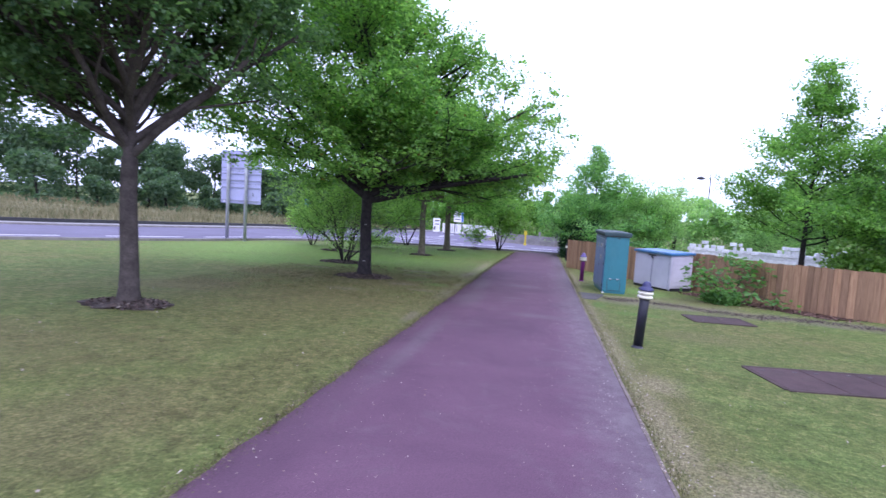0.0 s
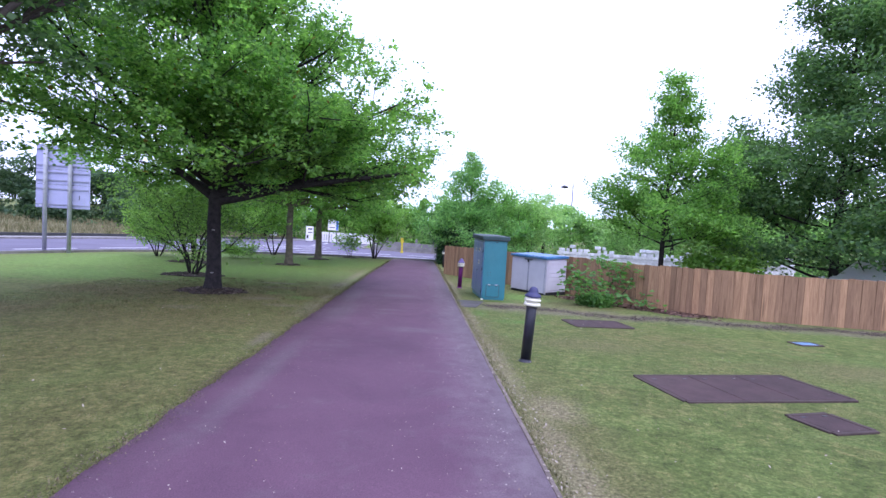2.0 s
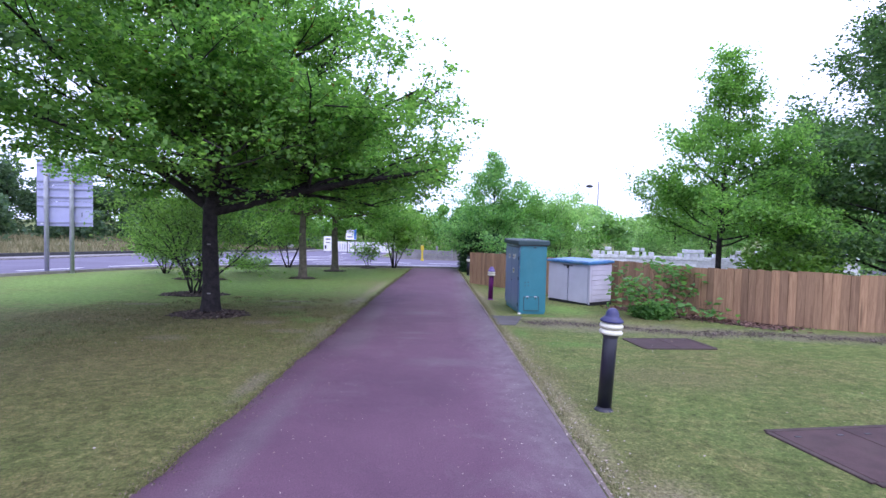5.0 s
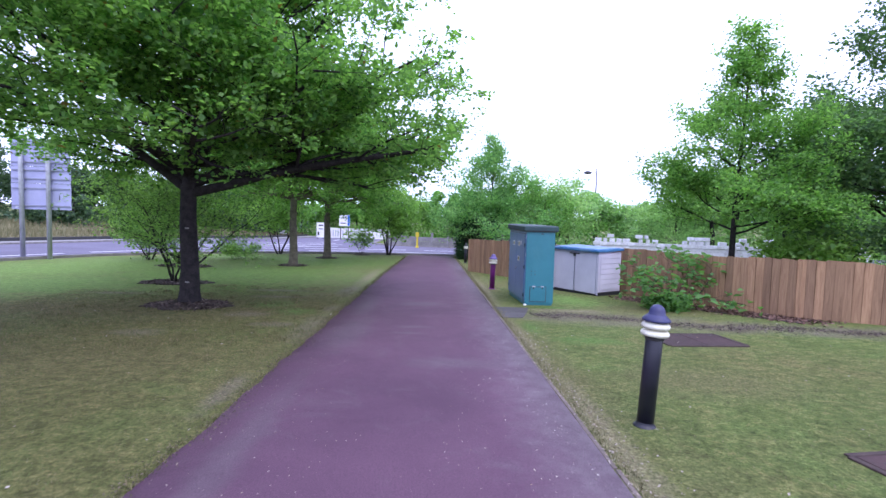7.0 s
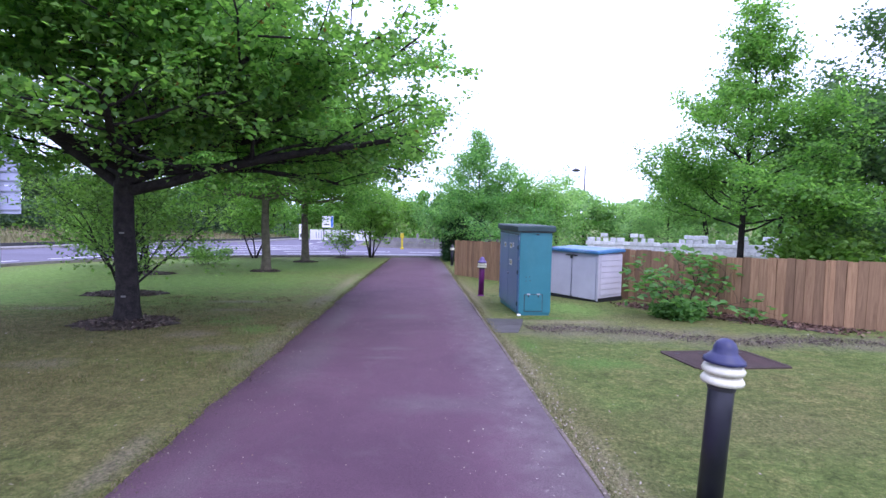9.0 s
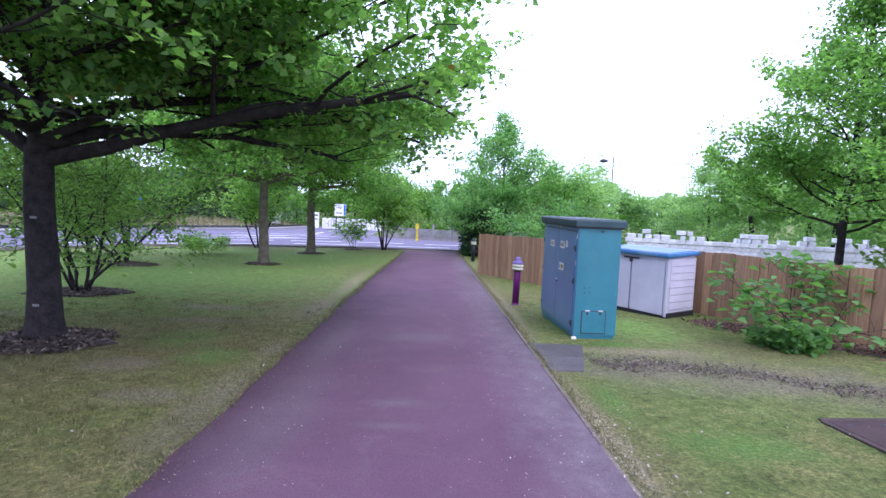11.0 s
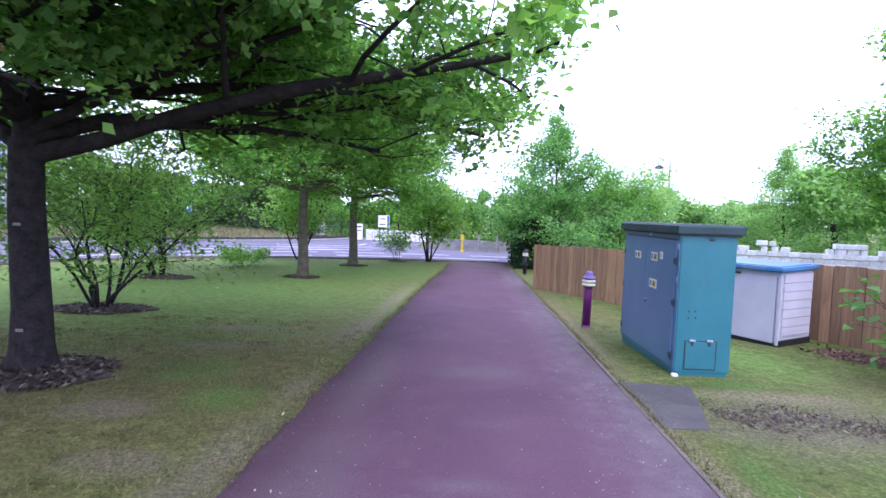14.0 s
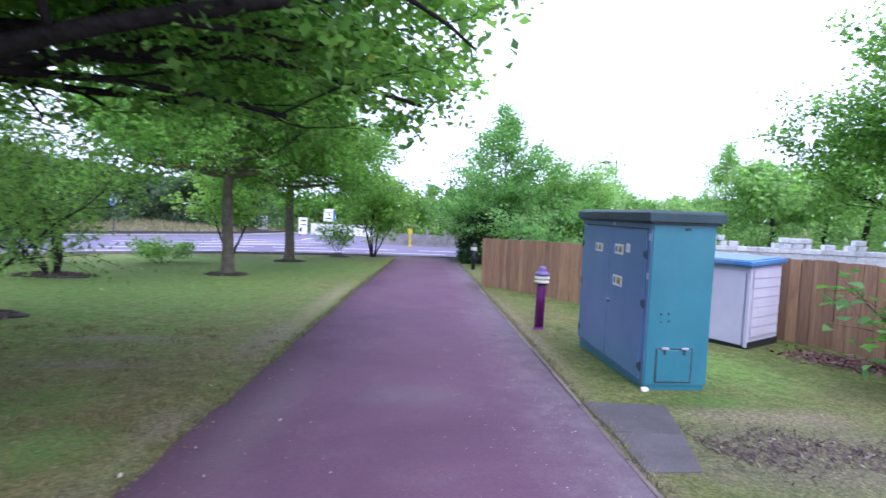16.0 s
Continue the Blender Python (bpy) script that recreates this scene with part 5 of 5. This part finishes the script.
# dark clipped hedge at the end of the fence
hr = np.random.default_rng(81)
hc = np.stack([hr.uniform(1.75, 3.6, 9000), hr.uniform(28.2, 31.0, 9000), hr.uniform(-0.95, 1.0, 9000)], axis=1)
shell = np.max(np.abs((hc - np.array([2.7, 29.6, 0.0])) / np.array([0.95, 1.4, 1.0])), axis=1) > 0.6
hedge = thing("hedge", pose(0, 0, 0), "dark green clipped hedge at the path side", "hedge")
part("foliage", leaves_at(hr, hc[shell] + hr.normal(0, 0.06, (int(shell.sum()), 3)), 0.13, 0.8, False), LEAF_HEDGE_DARK, hedge)
part("core", box(1.3, 2.2, 1.7, (2.7, 29.6, -0.1), 0.15), SOIL, hedge)


def far_wood(name, places, leaf, label, seed, size=0.45, per=240, skirt=True):
    """A far belt of trees as one body of leaf clumps, with trunks."""
    r = np.random.default_rng(seed)
    cs, w = [], Wood(seed)
    for x, y, z0, h, rad in places:
        w.tube([(x, y, z0 - 0.2), (x + r.normal(0, 0.1), y, z0 + h * 0.3), (x + r.normal(0, 0.2), y, z0 + h * 0.75)], [0.16, 0.12, 0.04], 6)
        lobes = 11
        for k in range(lobes):
            az, el = r.uniform(0, 2 * math.pi), r.uniform(-0.35, 1.0)
            lx, ly = x + rad * 0.72 * math.cos(az) * math.cos(el), y + rad * 0.72 * math.sin(az) * math.cos(el)
            lz = z0 + h * (0.52 + 0.40 * math.sin(el)) + r.normal(0, 0.04 * h)
            lr2 = rad * r.uniform(0.28, 0.52)
            q = r.normal(0, 1, (per, 3))
            q /= np.linalg.norm(q, axis=1)[:, None]
            q *= (lr2 * r.uniform(0.55, 1.1, per))[:, None]
            cs.append(q * np.array([1, 1, 0.8]) + np.array([lx, ly, lz]))
        if skirt:
            m = per * 2
            cs.append(np.stack([x + r.normal(0, rad * 0.6, m), y + r.normal(0, rad * 0.4, m), z0 + np.abs(r.normal(0, h * 0.22, m))], axis=1))
    t = thing(name, pose(0, 0, 0), label, "woodland", kind="stuff")
    part("trunks", w.bark_mesh(), BARK_OAK, t)
    part("foliage", leaves_at(r, np.concatenate(cs), size, 0.8, False), leaf, t)


pr = random.Random(5)
belt = []
for k in range(15):
    x = 4.5 + k * 3.0
    y = 45 - k * 0.35 + pr.uniform(-2, 2)
    belt.append((x, y, gz(y), pr.uniform(3.7, 4.8) + 0.03 * k, pr.uniform(2.0, 2.7)))
far_wood("far_trees", belt, LEAF_FAR_HAZE, "belt of green trees beyond the fence", 101, 0.21, 520)
belt = []
for k in range(12):
    x = 16 + k * 3.4
    y = 34 - k * 0.9 + pr.uniform(-2, 2)
    belt.append((x, y, gz(y), pr.uniform(4.2, 6.0), pr.uniform(2.0, 2.8)))
far_wood("far_trees", belt, LEAF_FAR_HAZE, "belt of mixed green trees past the block wall", 103, 0.20, 520)
belt = []
for k in range(14):
    x = -21 + k * 2.6
    y = 82 + pr.uniform(-3, 3)
    belt.append((x, y, gz(y), pr.uniform(5.0, 7.6), pr.uniform(2.6, 3.6)))
far_wood("far_trees", belt, LEAF_MID, "belt of light green trees beyond the junction", 105, 0.32, 360)
belt = []
for k in range(9):
    x = -33 + k * 1.9 - pr.uniform(0, 1)
    y = 70 - k * 0.3 + pr.uniform(-2, 2)
    belt.append((x, y, gz(y) + 0.7, pr.uniform(5.0, 6.2), pr.uniform(2.4, 3.2)))
far_wood("far_trees", belt, LEAF_FARD, "dark woodland edge beyond the dry bank", 107, 0.30, 420)
belt = []
for k in range(17):
    t = k / 16
    x = -78 + 44 * t + pr.uniform(-1.5, 1.5)
    y = 34 + 34 * t + pr.uniform(-2.5, 2.5)
    belt.append((x, y, gz(y) + 1.0, 11.5 - 4.5 * t + pr.uniform(-1, 1), 4.3 - 1.2 * t))
far_wood("far_trees", belt, LEAF_FARD, "dark tall woodland beyond the road", 109, 0.36, 420)
belt = []
for k in range(8):
    t = k / 7
    x = -27 - 14 * t + pr.uniform(-1, 1)
    y = 58 - 22 * t + pr.uniform(-2, 2)
    belt.append((x, y, gz(y) + 0.5, pr.uniform(2.6, 4.8), pr.uniform(1.4, 2.2)))
far_wood("far_shrubs", belt, LEAF_FARD, "scattered green bushes on the dry bank", 111, 0.32, 150)

# ---------------------------------------------------------------- big road sign seen from behind
sign = thing("road_sign", pose(-13.15, 22.1, gz(22.1), 0, 0, 4.0), "large lilac-grey road sign seen from behind", "road sign")
for px in (-0.55, 0.33):
    part("pole", lathe([(0.075, -0.15), (0.075, 4.1), (0.06, 4.12)], 18, (px, -0.10, 0)), STEEL, sign, "", True)
for k, (z0, z1) in enumerate(((1.72, 2.62), (2.63, 3.20), (3.21, 4.15))):
    part("panel", box(1.95, 0.03, z1 - z0, (0.02, 0.03, (z0 + z1) / 2), 0.004), SIGN_BACK, sign)
for z in (1.85, 2.45, 2.78, 3.08, 3.35, 3.95):
    part("rail", box(1.9, 0.035, 0.045, (0.02, -0.005, z), 0.004), SIGN_RAIL, sign)
    for px in (-0.55, 0.33):
        part("bracket", box(0.2, 0.02, 0.05, (px, -0.03, z), 0.003), STEEL, sign)
part("maker_plate", box(0.10, 0.004, 0.05, (-0.78, 0.012, 1.80)), WHITE, sign, "small white maker's plate")
part("maker_plate", box(0.03, 0.004, 0.16, (0.62, 0.012, 2.15)), DARK_METAL, sign, "small dark strip label")

# ---------------------------------------------------------------- street furniture by the road
ks = thing("keep_left_sign", pose(-20.75, 45.1, gz(45.1), 0, 0, -24), "round blue arrow sign on a dark post", "road sign")
part("post", lathe([(0.05, -0.1), (0.05, 2.2)], 12), DARK_METAL, ks)
part("disc", lathe([(0.36, 0), (0.36, 0.025)], 28), BLUE_SIGN, ks, "blue disc", m=Matrix.Translation((0, -0.06, 2.42)) @ pose(0, 0, 0, 90, 0, 0))
part("disc_rim", lathe([(0.385, 0), (0.385, 0.015)], 28), WHITE, ks, m=Matrix.Translation((0, -0.05, 2.42)) @ pose(0, 0, 0, 90, 0, 0))
part("arrow", prism([(-0.24, 0), (-0.06, 0.17), (-0.06, 0.05), (0.22, 0.05), (0.22, -0.05), (-0.06, -0.05), (-0.06, -0.17)], 0, 0.006), WHITE, ks, "white arrow", m=Matrix.Translation((0, -0.088, 2.42)) @ pose(0, 0, 0, 90, 0, 0))


def board_sign(name, x, y, w, z0, z1, mat, label, bars, posts=2):
    t = thing(name, pose(x, y, gz(y)), label, "sign")
    for s in ((-1, 1) if posts == 2 else (0,)):
        part("post", lathe([(0.05, -0.1), (0.05, z1 - 0.05)], 10, (s * w * 0.36, 0.05, 0)), DARK_METAL, t)
    part("board", box(w, 0.03, z1 - z0, (0, 0, (z0 + z1) / 2), 0.004), mat, t)
    for bxx, bzz2, bw, bh2, bm_ in bars:
        part("print_bar", box(bw, 0.006, bh2, (bxx, -0.018, bzz2)), bm_, t)
    return t


board_sign("junction_sign", -11.9, 61.5, 0.85, 0.15, 1.8, WHITE, "white roadside board with dark bars", [(0.05, 1.5, 0.5, 0.14, DARK_METAL), (0.05, 1.1, 0.5, 0.10, DARK_METAL), (-0.22, 0.6, 0.2, 0.4, DARK_METAL)])
board_sign("junction_sign", -9.0, 60.0, 1.15, 1.5, 2.7, WHITE, "tall white roadside board with dark printing", [(0.44, 2.1, 0.22, 1.1, BLUE_SIGN), (-0.12, 1.8, 0.6, 0.10, DARK_METAL), (-0.12, 2.35, 0.6, 0.14, STEEL)])
board_sign("notice_board", -17.6, 67.0, 1.0, 0.4, 1.9, WHITE, "small white notice board on dark posts", [(0, 1.2, 0.7, 0.06, STEEL)])
hoard = thing("white_hoarding", pose(-7.9, 63.0, gz(63.0) + 0.05, 0, 0, -3), "long low white hoarding beyond the junction", "hoarding")
for k in range(6):
    part("panel", box(1.18, 0.06, 1.15, (-3.0 + k * 1.2, 0, 0.62), 0.006), WHITE, hoard)
for k in range(5):
    part("slot", box(0.10, 0.01, 0.7, (-2.9 + k * 0.28, -0.036, 0.6)), STEEL, hoard)

wall = thing("concrete_panel_fence", pose(-3.2, 45.9, gz(45.9), 0, 0, -24.0), "grey concrete panel fence with posts beside the road", "fence")
for k in range(5):
    part("post", box(0.14, 0.14, 1.25, (k * 1.35, 0, 0.55), 0.01), CONCRETE, wall)
    if k < 4:
        part("panel", box(1.21, 0.06, 0.42, (k * 1.35 + 0.675, 0, 0.25), 0.006), CONCRETE, wall)
        part("panel", box(1.21, 0.06, 0.34, (k * 1.35 + 0.675, 0, 0.65), 0.006), CONCRETE, wall)
wall2 = thing("concrete_panel_fence", pose(1.9, 43.8, gz(43.8), 0, 0, 2.0), "grey concrete panel fence running on past the hedge", "fence")
for k in range(6):
    part("post", box(0.14, 0.14, 1.25, (k * 1.35, 0, 0.55), 0.01), CONCRETE, wall2)
    part("panel", box(1.21, 0.06, 0.78, (k * 1.35 + 0.675, 0, 0.43), 0.006), CONCRETE, wall2)

hyd = thing("marker_post", pose(-0.6, 42.1, gz(42.1)), "yellow roadside marker post", "post")
part("post", lathe([(0.07, -0.05), (0.07, 0.75), (0.055, 0.8)], 14), YELLOW, hyd)
part("plate", box(0.24, 0.03, 0.36, (0, -0.08, 0.98), 0.01), YELLOW, hyd)
part("foot", lathe([(0.12, -0.04), (0.12, 0.10), (0.08, 0.16)], 16), YELLOW, hyd)


def street_lamp(x, y, h, yaw, label):
    t = thing("street_lamp", pose(x, y, gz(y), 0, 0, yaw), label, "street lamp")
    part("pole", lathe([(0.075, -0.2), (0.07, 1.0), (0.045, h), (0.03, h + 0.25)], 14), DARK_METAL, t, "", True)
    part("arm", box(0.75, 0.04, 0.04, (-0.36, 0, h - 0.12), 0.01), DARK_METAL, t, m=pose(0, 0, 0))
    part("lantern", lathe([(0.14, 0.0), (0.34, 0.06), (0.28, 0.18), (0.08, 0.28)], 18, (-0.75, 0, h - 0.28)), DARK_METAL, t, "dark bell-shaped lantern", True)
    return t


street_lamp(14.0, 46.8, 6.6, 0, "slim dark street lamp above the trees")

# ---------------------------------------------------------------- whitewashed block wall beyond the fence
ww = thing("block_wall", pose(0, 0, 0), "pale whitewashed block wall with a broken uneven top", "wall")
wr = random.Random(21)
WALL = [(7.2, 24.7), (10.0, 23.8), (16.5, 22.4)]
blk = {}
for i, (x, y, a) in enumerate(walk_line(WALL, 0.27)):
    rows_n = wr.choice((6, 6, 7, 7, 7, 7, 8, 8))
    for k in range(rows_n):
        w = 0.265 if k < 6 else wr.choice((0.14, 0.2, 0.265))
        h = 0.14
        key = (w, h)
        if key not in blk:
            bm = box(w, 0.22, h - 0.006, (0, 0, 0), 0.008)
            blk[key] = bpy.data.meshes.new("block")
            bm.to_mesh(blk[key])
            bm.free()
            blk[key].materials.append(STONE_WHITE)
        off = 0.0 if k % 2 else 0.07
        part("block", blk[key], None, ww, m=pose(x + off, y, -0.50 + h * (k + 0.5) + (wr.uniform(-0.0, 0.03) if k > 6 else 0), 0, 0, a + wr.uniform(-1.5, 1.5)))

# ---------------------------------------------------------------- parked white car beyond the fence
car = thing("parked_car", pose(14.2, 14.6, gz(14.6), 0, 0, 8), "white car parked beyond the fence under trees", "car")


def car_shell(profile, half, inset, z_in):
    """A body from a side profile, narrowed above the waist."""
    bm = bmesh.new()
    a = [bm.verts.new((x, -half + (inset if z > z_in else 0), z)) for x, z in profile]
    b = [bm.verts.new((x, half - (inset if z > z_in else 0), z)) for x, z in profile]
    n = len(profile)
    bm.faces.new(a)
    bm.faces.new(list(reversed(b)))
    for i in range(n):
        bm.faces.new((a[i], b[i], b[(i + 1) % n], a[(i + 1) % n]))
    bmesh.ops.bevel(bm, geom=list(bm.edges), offset=0.035, segments=2, affect="EDGES")
    return bm


part("body", car_shell([(-2.05, 0.25), (-2.1, 0.55), (-2.0, 0.86), (-1.9, 0.95), (1.0, 0.95), (1.9, 0.80), (2.08, 0.6), (2.05, 0.25)], 0.86, 0.0, 5), CAR_PAINT, car)
cabin = part("cabin", car_shell([(-1.85, 0.93), (-1.35, 1.40), (-0.9, 1.47), (0.1, 1.46), (0.95, 0.93)], 0.80, 0.13, 1.0), CAR_PAINT, car)
for s in (-1, 1):
    part("side_window", box(1.0, 0.012, 0.28, (-0.85, s * 0.745, 1.18), 0.004), CAR_GLASS, cabin)
    part("side_window", box(0.62, 0.012, 0.26, (0.05, s * 0.745, 1.17), 0.004), CAR_GLASS, cabin)
    part("headlight", box(0.05, 0.3, 0.12, (2.03, s * 0.6, 0.66), 0.02), WHITE, car)
    for wx in (-1.3, 1.3):
        wh = part("wheel", lathe([(0.20, -0.1), (0.30, -0.1), (0.315, -0.06), (0.315, 0.06), (0.30, 0.1), (0.20, 0.1)], 22), TYRE, car, m=Matrix.Translation((wx, s * 0.78, 0.31)) @ pose(0, 0, 0, 90, 0, 0))
        part("rim", lathe([(0.19, -0.105), (0.19, 0.105)], 18), STEEL, wh)
part("windscreen", box(0.9, 1.2, 0.012, (0, 0, 0), 0.003), CAR_GLASS, cabin, m=Matrix.Translation((0.56, 0, 1.22)) @ pose(0, 0, 0, 0, 32, 0))
